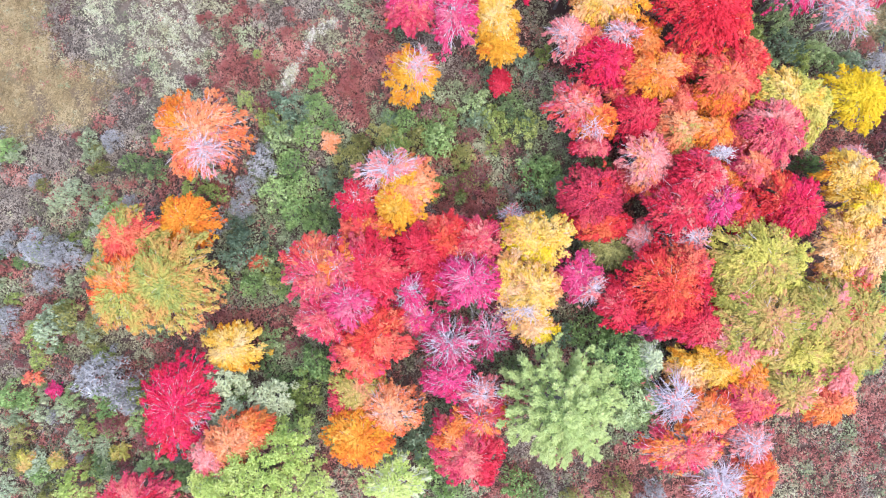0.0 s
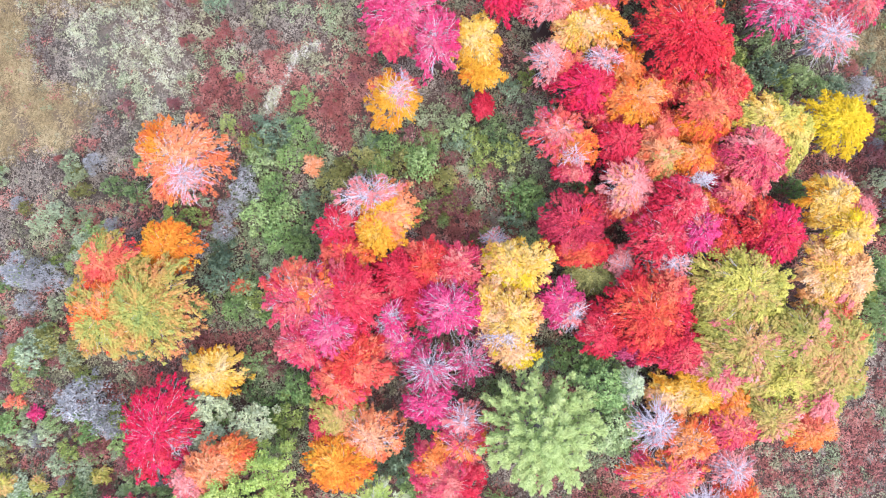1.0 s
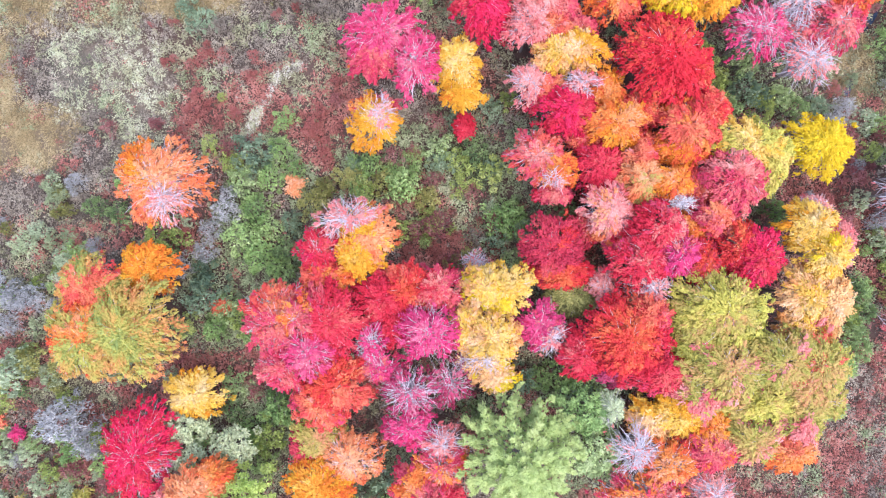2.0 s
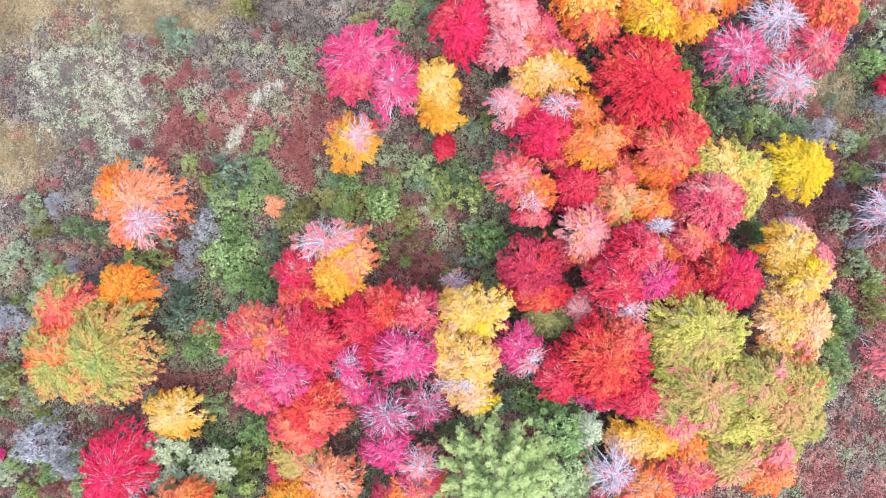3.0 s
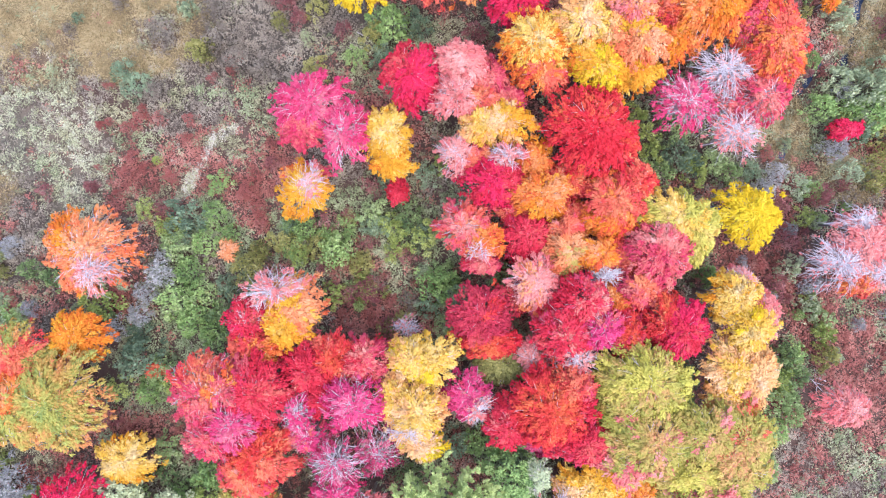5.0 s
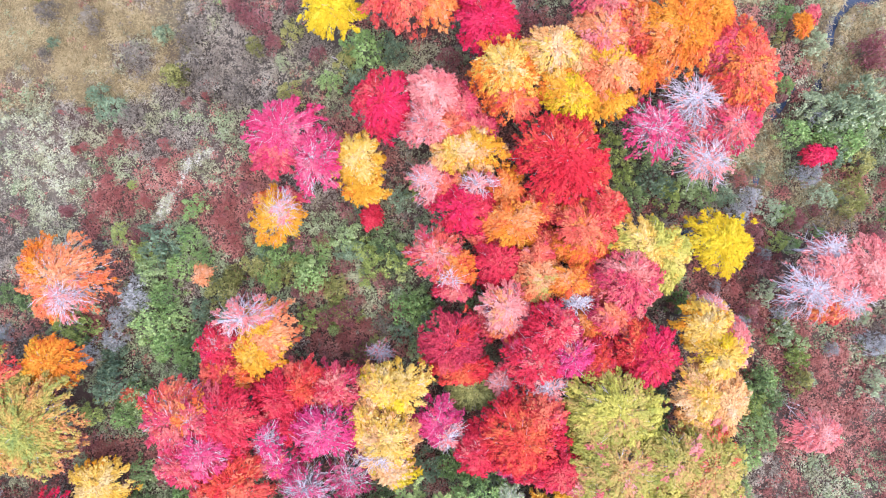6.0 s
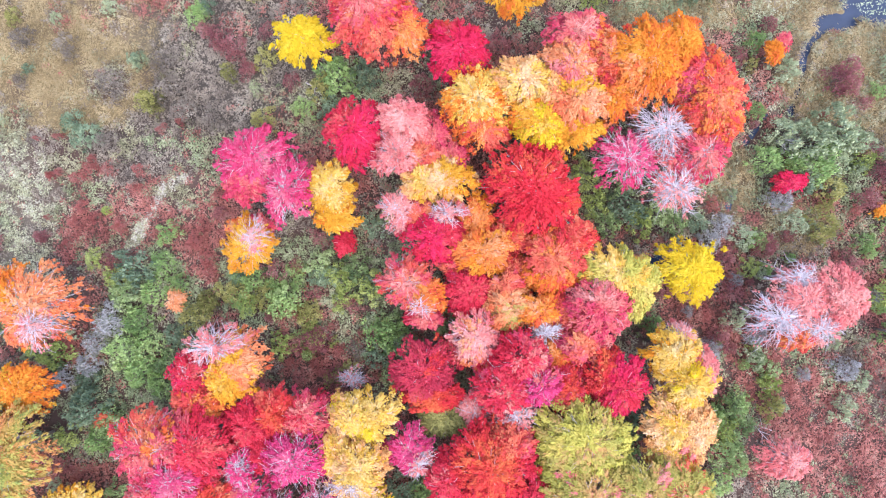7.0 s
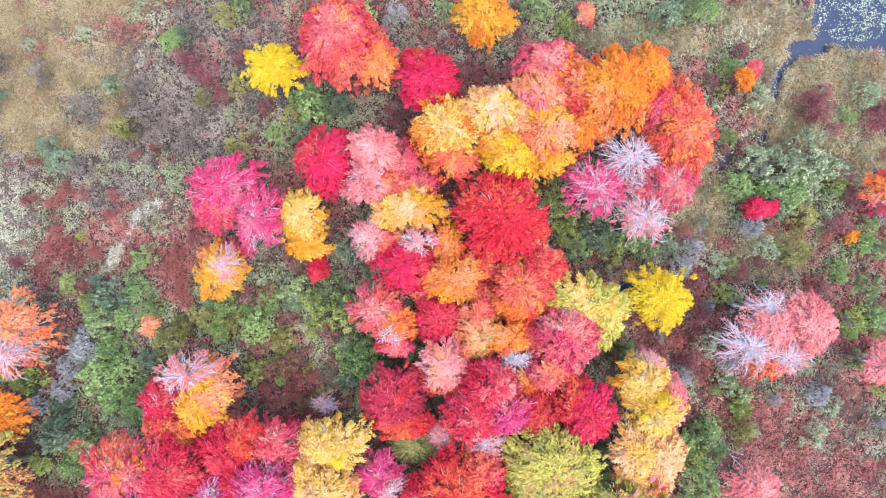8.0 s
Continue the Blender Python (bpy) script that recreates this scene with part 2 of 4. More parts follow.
def maple(x, y, rx, ry, h, hue, turn=0.0, bare=0.0, leafy=1.0, label="", category="tree", other="", ragged=1.0):
    """A broad-crowned maple: limbs fan out from a short trunk and end in long leafy sprays that follow the dome of the crown."""
    SEED[0] += 1
    rng = np.random.default_rng(1000 + SEED[0])
    r = math.sqrt(rx * ry)
    n = int(np.clip(19 * r * r + 22 * min(r, 1.0), 14, 330))
    theta = rng.uniform(0, 2 * math.pi, n)
    tip = np.sqrt(rng.uniform(0.03, 1, n))
    root = np.maximum(tip - rng.uniform(0.35, 0.62, n), 0.02)
    reach = np.clip(outline(rng, theta, 0.075 * ragged), 0.80 - 0.12 * (ragged - 1), 1.18) * rng.uniform(0.90, 1.09, n)
    veer = rng.normal(0, 0.16, n)
    deep = h * rng.uniform(0, 0.13, n) * rng.uniform(0, 1, n)
    lift = h * rng.uniform(-0.02, 0.05, n)
    c, s = math.cos(radians(turn)), math.sin(radians(turn))

    def dome(pick, f):
        """The place at the share f along the sprays picked."""
        rho, a = root[pick] + (tip[pick] - root[pick]) * f, theta[pick] + veer[pick] * f
        ex, ey = rx * rho * reach[pick] * np.cos(a), ry * rho * reach[pick] * np.sin(a)
        z = h * (0.56 + 0.44 * np.sqrt(np.clip(1 - 0.9 * rho ** 2, 0, 1))) - deep[pick] + lift[pick] * f * f
        return np.stack((c * ex - s * ey, s * ex + c * ey, z), 1)

    every = np.arange(n)
    start, end = dome(every, np.zeros(n)), dome(every, np.ones(n))
    low = np.stack((start[:, 0] * 0.05, start[:, 1] * 0.05, h * rng.uniform(0.26, 0.5, n)), 1)
    mid = start * 0.8 + low * 0.2
    tree = tagged(new("maple_tree"), label or f"{WORDS[hue]} maple tree in autumn leaf" + (", pale twigs showing" if bare >= 0.3 else ""), category, "maples of the wood")
    tree.location = (x, y, 0)
    SHADE.append((x, y, rx, ry))
    # trunk
    p0, p2 = np.array([[0.0, 0.0, -0.1]]), np.array([[0.0, 0.0, h * 0.6]])
    v, q = tubes(p0, (p0 + p2) / 2 + rng.normal(0, 0.08, (1, 3)), p2, 0.015 * h + 0.03, 0.04, 6, 8)
    part("trunk", mesh_of("trunk", v, q, BARK, smooth=True), tree, "grey bark")
    # limbs and twigs
    some = every[::3]
    v, q = tubes(low[some], mid[some], start[some] * 0.6 + end[some] * 0.4, 0.032, 0.014, 2, 3)
    if bare > 0.2:
        # long boughs that lie bare over the crown, from its middle to the tips
        bold = np.flatnonzero(rng.uniform(0, 1, n) < 0.15 + 0.8 * bare)
        k = len(bold)
        rise = np.array([0, 0, 0.10])
        inner = dome(bold, rng.uniform(-0.30, 0.25, k)) + rng.normal(0, 0.12, (k, 3)) - np.array([0, 0, 0.30])
        outer = dome(bold, rng.uniform(0.75, 1.12, k)) + rng.normal(0, 0.10, (k, 3)) + rise
        v1, q1 = tubes(inner, dome(bold, rng.uniform(0.3, 0.5, k)) + rise + rng.normal(0, 0.10, (k, 3)), outer, 0.017 + 0.011 * bare, 0.006 + 0.003 * bare, 4, 3)
        v, q = np.concatenate((v, v1)), np.concatenate((q, q1 + len(v)))
    m = int(n * (0.35 + 3.6 * bare))
    pick = rng.integers(0, n, m)
    f = rng.uniform(-0.1, 0.65, m) if bare > 0.2 else rng.beta(1.0, 1.5, m) * 0.7
    b0 = dome(pick, f)
    b2 = dome(pick, f + rng.uniform(0.15, 0.4, m)) + rng.normal(0, 0.18 + 0.14 * bare, (m, 3)) * np.array([1, 1, 0.3])
    b0[:, 2] += 0.02
    b2[:, 2] += 0.14 - 0.05 * bare
    v2, q2 = tubes(b0, (b0 + b2) / 2 + rng.normal(0, 0.06, (m, 3)), b2, 0.012 + 0.006 * bare, 0.005 + 0.002 * bare, 2, 3)
    v, q = np.concatenate((v, v2)), np.concatenate((q, q2 + len(v)))
    tagged(part("branchwork", mesh_of("branchwork", v, q, TWIG, smooth=True), tree, "pale bare twigs"), kind="stuff")
    # leafy sprays: each a run of small lumps of leaves
    idx = np.flatnonzero(rng.uniform(0, 1, n) > bare * 0.38)
    each = 72 * leafy * (1 - 0.4 * bare)
    lumps = int(np.clip(round(each / 18), 1, 4))
    per = max(2, int(each / lumps))
    own = np.repeat(idx, lumps)
    f = np.clip(rng.beta(1.6, 1.0, len(own)) * 1.04, 0, 1.04)
    core, ahead = dome(own, f), dome(own, f + 0.1)
    along = unit(ahead - core)
    across = unit(np.stack((-along[:, 1], along[:, 0], 0 * along[:, 0]), 1))
    core = core + across * rng.normal(0, 0.19, (len(own), 1)) * (1.2 - 0.85 * f[:, None]) + rng.normal(0, 1, (len(own), 3)) * np.array([0.05, 0.05, 0.09])
    wide = (rng.uniform(0.17, 0.32, len(own)) * (1.15 - 0.45 * f))[:, None]
    which = np.repeat(np.arange(len(own)), per)
    pick = own[which]
    ball = unit(rng.normal(0, 1, (len(which), 3)))
    ball[:, 2] = np.abs(ball[:, 2]) * 0.7 - 0.15
    at = core[which] + ball * wide[which] * rng.uniform(0.45, 1.1, (len(which), 1)) + along[which] * wide[which] * rng.uniform(-0.8, 1.5, (len(which), 1))
    turned = 1.0 * along[which] + 0.55 * ball + rng.normal(0, 0.35, (len(which), 3))
    v, q = leaves(rng, at, turned, 0.185, 0.118, face=0.55 * ball + np.array([0, 0, 0.8]))
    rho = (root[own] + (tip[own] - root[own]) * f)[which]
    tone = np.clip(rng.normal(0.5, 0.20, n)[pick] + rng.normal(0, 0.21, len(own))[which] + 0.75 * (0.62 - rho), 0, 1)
    other = other or (TURNED.get(hue, "") if bare < 0.5 else "")
    changed = (rough(core[:, 0] + x, core[:, 1] + y, 2.4, 13) + rng.normal(0, 0.07, len(own)) > 0.58)[which]
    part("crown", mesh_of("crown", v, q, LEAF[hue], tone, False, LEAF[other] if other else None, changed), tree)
    return tree


def clumped(rng, rx, ry, h, foot, n, per, spread, length, width, hue, rough=0.12):
    """A crown of many small leafy clumps over a dome that starts at the height foot."""
    k = np.arange(n) + 0.5
    theta, rho = k * 2.39996 + rng.normal(0, 0.25, n), np.sqrt(k / n) * rng.uniform(0.92, 1.06, n)
    reach = np.clip(outline(rng, theta, rough), 0.65, 1.3)
    at = np.stack((rx * rho * reach * np.cos(theta), ry * rho * reach * np.sin(theta),
                   foot + (h - foot) * (np.sqrt(np.clip(1 - rho ** 2, 0, 1)) * 0.9 + rng.uniform(-0.16, 0.10, n))), 1)
    pick = np.repeat(np.arange(n), per)
    ball = unit(rng.normal(0, 1, (len(pick), 3)))
    ball[:, 2] = np.abs(ball[:, 2]) * 1.1 - 0.25
    off = ball * rng.uniform(0.65, 1.05, (len(pick), 1)) * spread * rng.uniform(0.7, 1.35, n)[pick][:, None]
    v, q = leaves(rng, at[pick] + off, ball + rng.normal(0, 0.6, off.shape), length, width, face=0.9 * ball + np.array([0, 0, 0.35]))
    return at, mesh_of("crown", v, q, LEAF[hue], np.clip(rng.normal(0.5, 0.22, n), 0, 1)[pick])


def broadleaf(x, y, rx, ry, h, hue, label="", density=1.0):
    """A round-headed broadleaf tree whose crown breaks into cauliflower clumps."""
    SEED[0] += 1
    rng = np.random.default_rng(4000 + SEED[0])
    tree = tagged(new("broadleaf_tree"), label or f"{WORDS[hue]} broadleaf tree with a rounded clumpy crown", "tree", "broadleaf trees of the wood")
    tree.location = (x, y, 0)
    n = int(np.clip(13 * rx * ry * density, 30, 400))
    at, crown = clumped(rng, rx, ry, h, h * 0.35, n, 80, 0.40, 0.18, 0.125, hue)
    p0, p2 = np.array([[0.0, 0.0, -0.1]]), np.array([[0.0, 0.0, h * 0.6]])
    v, q = tubes(p0, (p0 + p2) / 2 + 0.06, p2, 0.1 + 0.01 * h, 0.04, 5, 8)
    part("trunk", mesh_of("trunk", v, q, BARK, smooth=True), tree, "grey bark")
    some = at[: n // 2]
    low = np.stack((some[:, 0] * 0.05, some[:, 1] * 0.05, h * rng.uniform(0.25, 0.5, len(some))), 1)
    v, q = tubes(low, (low + some) / 2 + np.array([0, 0, 0.3]), some, 0.04, 0.012, 3, 3)
    tagged(part("branchwork", mesh_of("branchwork", v, q, BARK, smooth=True), tree), kind="stuff")
    part("crown", crown, tree)
    return tree


def pine(x, y, r, h, label):
    """A conifer with whorls of level boughs, each ending in brushes of needles."""
    rng = np.random.default_rng(77)
    tree = tagged(new("pine_tree"), label, "tree")
    tree.location = (x, y, 0)
    p0, p2 = np.array([[0.0, 0.0, -0.1]]), np.array([[0.1, 0.1, h * 0.97]])
    v, q = tubes(p0, (p0 + p2) / 2, p2, 0.2, 0.03, 8, 8)
    part("trunk", mesh_of("trunk", v, q, BARK, smooth=True), tree, "grey bark")
    starts, mids, ends = [], [], []
    levels = 12
    for k in range(levels):
        f = k / (levels - 1)
        z = h * (0.36 + 0.60 * f)
        reach = r * (1 - f ** 1.6) ** 0.85 + 0.35
        count = 11 if f < 0.5 else 9 if f < 0.8 else 6
        for j in range(count):
            a = 2 * math.pi * (j + 0.5 * (k % 2)) / count + rng.normal(0, 0.14)
            le = reach * rng.uniform(0.82, 1.10)
            starts.append((0.05, 0.05, z))
            mids.append((0.55 * le * math.cos(a), 0.55 * le * math.sin(a), z + 0.05 * le))
            ends.append((le * math.cos(a), le * math.sin(a), z + 0.28 * le * rng.uniform(0.5, 1.2)))
    s, m, e = np.array(starts), np.array(mids), np.array(ends)
    v, q = tubes(s, m, e, 0.05, 0.015, 4, 3)
    tagged(part("branchwork", mesh_of("branchwork", v, q, BARK, smooth=True), tree), kind="stuff")
    # each bough carries a plump, rounded mat of needle tufts, dense towards its tip
    n, shoots, needles = len(s), 24, 26
    pick = np.repeat(np.arange(n), shoots)
    f = 0.28 + 0.76 * rng.beta(1.5, 1.0, (len(pick), 1))
    foot = bend(f, s[pick], m[pick], e[pick])
    out = unit(e[pick] - s[pick])
    across = np.stack((-out[:, 1], out[:, 0], 0 * out[:, 0]), 1)
    aside = rng.normal(0, 0.31, (len(pick), 1)) * np.clip(1.45 - f, 0.3, 1)
    core = foot + across * aside + np.array([0, 0, 0.16]) - np.array([0, 0, 1.4]) * aside ** 2
    which = np.repeat(np.arange(len(pick)), needles)
    ball = unit(rng.normal(0, 1, (len(which), 3)))
    ball[:, 2] = np.abs(ball[:, 2]) * 0.9 - 0.2
    at = core[which] + ball * rng.uniform(0.4, 1.1, (len(which), 1)) * 0.15
    along = 0.8 * out[which] + 0.7 * ball + rng.normal(0, 0.3, (len(which), 3)) + across[which] * aside[which] * 1.6
    v, q = leaves(rng, at, along, 0.20, 0.075, face=ball * 0.7 + np.array([0, 0, 0.6]))
    # lighter tips, darker bases and sides: the shade between boughs is put into the tone
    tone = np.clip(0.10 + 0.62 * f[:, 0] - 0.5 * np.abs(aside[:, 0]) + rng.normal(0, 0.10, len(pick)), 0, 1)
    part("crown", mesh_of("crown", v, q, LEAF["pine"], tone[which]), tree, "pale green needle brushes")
    return tree


BUSHES = {}


def bush(x, y, r, hue, h=0.0, squash=1.0, label="", group="bushes of the thicket", category="bush"):
    """A rounded bush, one of four builds in each hue, turned and sized to its place."""
    SEED[0] += 1
    rng = random.Random(SEED[0])
    if hue == "green":
        hue = rng.choice(("green", "fresh", "green", "teal", "fern"))
    key = (hue, SEED[0] % 4)
    if key not in BUSHES:
        gen = np.random.default_rng(9000 + 17 * len(BUSHES))
        low, twiggy = hue in ("russet", "wine", "heath"), hue == "grey"
        at, crown = clumped(gen, 1.0, 1.0, 0.85, 0.06, 30, 30 if low else 50 if twiggy else 38, 0.26 if low or twiggy else 0.21, 0.125 if low or twiggy else 0.112, 0.045 if twiggy else 0.065 if low else 0.08, hue, 0.3)
        foot = at[:9] * np.array([0.12, 0.12, 0.0])
        v, q = tubes(foot, (foot + at[:9]) / 2, at[:9], 0.022, 0.008, 2, 3)
        BUSHES[key] = (mesh_of("stemwork", v, q, BARK, smooth=True), crown)
    stems, crown = BUSHES[key]
    if hue in ("russet", "wine", "heath"):
        ob = tagged(new("low_shrub"), label or WORDS[hue] + " low shrub among the undergrowth", "shrub", "low shrubs of the brake")
    else:
        ob = tagged(new("bush"), label or WORDS[hue] + " rounded bush among the undergrowth", category, group)
    r *= {"russet": 0.54, "wine": 0.78}.get(hue, 0.96)
    ob.matrix_basis = pose(x, y, 0, 0, 0, rng.uniform(0, 360)) @ Matrix.Diagonal((r, r * squash, (h or max(r * 1.9, 1.3)) / 0.9, 1))
    tagged(part("stemwork", stems, ob), kind="stuff")
    part("crown", crown, ob)
    return ob


# ---- the lie of the land ----
WEST, EAST, SOUTH, NORTH = -40.0, 56.0, -24.0, 44.0
def stain(x, y, cx, cy, rx, ry, soft=0.35, fray=0.7):
    """An oval patch with a frayed edge: 1 inside, 0 outside."""
    d = np.hypot((x - cx) / rx, (y - cy) / ry) + fray * (rough(x, y, 3.5, 3) - 0.5)
    return np.clip((1 + soft / 2 - d) / soft, 0, 1)


def both(*masks):
    out = masks[0]
    for m in masks[1:]:
        out = np.maximum(out, m)
    return out


STREAM = [(44.5, 31.4), (42.4, 30.2), (40.8, 28.7), (40.5, 26.9), (40.1, 25.1), (39.5, 23.1), (37.4, 23.1), (36.0, 20.7), (35.8, 18.6),
          (34.9, 16.4), (34.0, 14.4), (32.4, 13.1), (29.8, 11.8), (27.0, 11.0), (23.9, 12.6), (21.8, 15.0), (20.3, 17.0)]
BROOK = [(27.0, 11.0), (26.0, 7.5), (23.4, 3.2), (21.5, 1.0)]


def way_off(x, y, line):
    """The distance from a line of points."""
    best = np.full(np.shape(x), 1e9)
    for (ax, ay), (bx, by) in zip(line, line[1:]):
        dx, dy = bx - ax, by - ay
        s = np.clip(((x - ax) * dx + (y - ay) * dy) / (dx * dx + dy * dy), 0, 1)
        best = np.minimum(best, np.hypot(x - ax - s * dx, y - ay - s * dy))
    return best


def wet(x, y):
    """1 in the stream and the pond, 0 on dry land."""
    fray = 0.7 * (rough(x, y, 2.0, 7) - 0.5)
    run = np.clip((0.30 - way_off(x, y, STREAM[:6]) + 0.6 * fray) / 0.22, 0, 1)
    run = np.maximum(run, np.clip((0.18 - way_off(x, y, STREAM[5:12]) + fray) / 0.22, 0, 1))
    run = np.maximum(run, np.clip((0.36 - way_off(x, y, STREAM[12:]) + fray) / 0.22, 0, 1))
    side = np.clip((0.45 - way_off(x, y, BROOK) + fray) / 0.3, 0, 1)
    return both(run, side, stain(x, y, 55.0, 38.5, 11.8, 8.0, 0.08, 0.55), stain(x, y, 47.4, 33.2, 4.2, 2.7, 0.08, 0.4), stain(x, y, 43.0, 30.5, 1.7, 0.8, 0.1, 0.4))


def meadow(x, y):
    m = both(stain(x, y, -28.0, 33.0, 18.0, 11.5), stain(x, y, -36.2, 16.0, 5.6, 7.5), stain(x, y, -29.3, 12.2, 3.4, 2.7), stain(x, y, -17.0, 26.0, 6.5, 4.5))
    m = m * (1 - 0.85 * stain(x, y, -14.6, 25.2, 2.0, 1.9)) * (1 - 0.6 * stain(x, y, -18.6, 30.5, 1.1, 1.4)) * (1 - 0.6 * stain(x, y, -11.5, 31.6, 1.2, 1.2))
    return m


# faint trodden tracks across the meadow
TRACKS = [[(-6.4, 34.0), (-8.2, 32.4), (-9.8, 30.8), (-10.5, 29.2), (-9.5, 27.4), (-7.8, 26.8), (-6.4, 25.6)], [(-10.5, 29.2), (-12.0, 25.5), (-12.3, 23.0)],
          [(-30.9, 21.0), (-30.7, 17.5), (-30.6, 14.2), (-27.5, 14.0)], [(-22.0, 21.4), (-17.0, 20.9), (-13.0, 21.6)]]


def grassy(x, y):
    """The meadow's grass: combed by the wind, thinner in hollows, trodden away along the tracks."""
    lanes = np.clip(3.0 * rough(x + 0.6 * y, 0.35 * y - 0.2 * x, 1.6, 33) - 0.5, 0.3, 1)
    worn = sum(np.clip(1 - way_off(x, y, t) / 0.22, 0, 1) for t in TRACKS)
    return meadow(x, y) * lanes * (1 - 0.7 * np.clip(worn, 0, 1))


def sedge(x, y):
    return both(stain(x, y, 46.5, 28.0, 5.5, 2.2), stain(x, y, 39.2, 32.6, 3.4, 2.0), stain(x, y, 39.0, 27.0, 1.0, 2.6), stain(x, y, 43.5, 24.5, 3.6, 3.4),
                0.7 * stain(x, y, 34.5, 18.0, 2.0, 3.0), 0.6 * stain(x, y, 40.0, 14.0, 2.5, 2.0), 0.8 * stain(x, y, 30.0, 31.0, 6.0, 1.6), stain(x, y, 48.0, 21.5, 2.5, 2.0), stain(x, y, 41.8, 30.2, 2.8, 2.8))


# a drift of bleached leaves along a hollow
PALE = [(-8.6, 17.8), (-10.0, 17.4), (-10.9, 15.6), (-11.4, 14.6), (-12.2, 13.6), (-13.0, 12.4)]


def drift(x, y):
    return np.clip((0.46 - way_off(x, y, PALE) + 1.4 * (rough(x, y, 1.4, 6) - 0.5)) / 0.4, 0, 1)


def bleached(x, y):
    return both(stain(x, y, -20.8, 14.6, 3.0, 3.6, 0.6, 1.2), 0.9 * stain(x, y, -24.0, 17.4, 4.2, 3.4, 0.6, 1.2), drift(x, y),
                stain(x, y, 37.8, 31.6, 1.6, 1.0), stain(x, y, 1.3, 24.6, 0.8, 1.4), stain(x, y, 38.0, 23.4, 0.6, 0.5))


def heath(x, y):
    return both(stain(x, y, -5.5, 27.0, 6.5, 6.5), 0.8 * stain(x, y, -23.0, 10.8, 4.5, 4.0), 0.7 * stain(x, y, -12.5, 21.0, 4.5, 3.2), stain(x, y, -27.5, 17.0, 2.5, 3.5), 0.75 * stain(x, y, -29.0, 4.0, 8.0, 7.0), 0.35 * stain(x, y, -28.0, -12.0, 8.0, 8.0))


def thicket(x, y):
    """Where green undergrowth prevails."""
    return both(stain(x, y, -10.8, 5.2, 4.2, 6.2), 0.6 * stain(x, y, 2.5, 9.5, 9.0, 4.5), stain(x, y, -15.0, -1.0, 4.0, 3.5), stain(x, y, -9.0, -10.5, 4.5, 4.5), stain(x, y, 26.5, 17.0, 5.5, 2.6),
                0.8 * stain(x, y, 41.0, 19.5, 5.0, 3.5), stain(x, y, 0.0, -16.0, 3.0, 4.0), 0.2 * stain(x, y, -30.0, -6.0, 6.0, 8.0), 0.5 * stain(x, y, 35.0, -2.0, 2.5, 4.0), stain(x, y, 14.5, -7.0, 3.0, 3.5),
                0.8 * stain(x, y, 4.5, 25.5, 3.0, 2.0), stain(x, y, 25.0, 33.4, 12.0, 2.4))


def ferny(x, y):
    """Where rust-red fern and low shrub prevail."""
    return both(stain(x, y, -14.0, 15.6, 5.5, 3.6), stain(x, y, -6.8, 12.8, 4.2, 2.8), 1.0 * stain(x, y, 2.8, 4.2, 5.0, 3.2), 0.8 * stain(x, y, 0.5, 29.5, 4.5, 1.8), 0.9 * stain(x, y, 46.5, 12.5, 4.0, 6.0), stain(x, y, 34.0, 3.0, 4.5, 8.0), stain(x, y, 33.0, 9.0, 4.0, 4.0),
                stain(x, y, 41.0, 4.0, 8.0, 8.0), 0.8 * stain(x, y, 43.5, 16.0, 5.0, 3.5), 0.9 * stain(x, y, -27.5, 5.5, 7.0, 3.2), 0.9 * stain(x, y, -27.0, -9.0, 8.0, 9.0))


def height(x, y):
    return 0.02 + 0.16 * rough(x, y, 2.6, 9) + 0.06 * blotch(x, y, 0.7, 4) - 0.75 * wet(x, y)


def ground_material():
    mat, tree, shader = fresh("peaty_ground", 0.95)
    cover = tree.nodes.new("ShaderNodeAttribute")
    cover.attribute_name = "cover"
    split = tree.nodes.new("ShaderNodeSeparateColor")
    tree.links.new(cover.outputs["Color"], split.inputs[0])
    fine = noise_of(tree, 9.0, 6.0)
    colour = ramp_of(tree, ((0.022, 0.014, 0.012), (0.055, 0.033, 0.027), (0.10, 0.062, 0.050), (0.16, 0.11, 0.085)), maths(tree, "ADD", maths(tree, "MULTIPLY", noise_of(tree, 0.8, 4.0), 0.55), maths(tree, "MULTIPLY", fine, 0.45)))
    for channel, tones in (("Blue", ((0.026, 0.021, 0.018), (0.060, 0.050, 0.040), (0.115, 0.096, 0.076))),
                           ("Green", ((0.09, 0.08, 0.055), (0.22, 0.205, 0.145), (0.50, 0.47, 0.38))),
                           ("Red", ((0.11, 0.082, 0.040), (0.22, 0.17, 0.086), (0.35, 0.28, 0.155)))):
        mix = tree.nodes.new("ShaderNodeMix")
        mix.data_type = "RGBA"
        amount = maths(tree, "MULTIPLY", split.outputs[channel], 0.92)
        tree.links.new(amount, mix.inputs["Factor"])
        tree.links.new(colour, mix.inputs["A"])
        streaks = maths(tree, "ADD", maths(tree, "MULTIPLY", noise_of(tree, 1.4, 5.0), 0.55), maths(tree, "MULTIPLY", noise_of(tree, 14.0, 4.0), 0.45))
        tree.links.new(ramp_of(tree, tones, streaks), mix.inputs["B"])
        colour = mix.outputs["Result"]
    tree.links.new(colour, shader.inputs["Base Color"])
    bump = tree.nodes.new("ShaderNodeBump")
    bump.inputs["Strength"].default_value, bump.inputs["Distance"].default_value = 0.8, 0.08
    tree.links.new(fine, bump.inputs["Height"])
    tree.links.new(bump.outputs[0], shader.inputs["Normal"])
    return mat


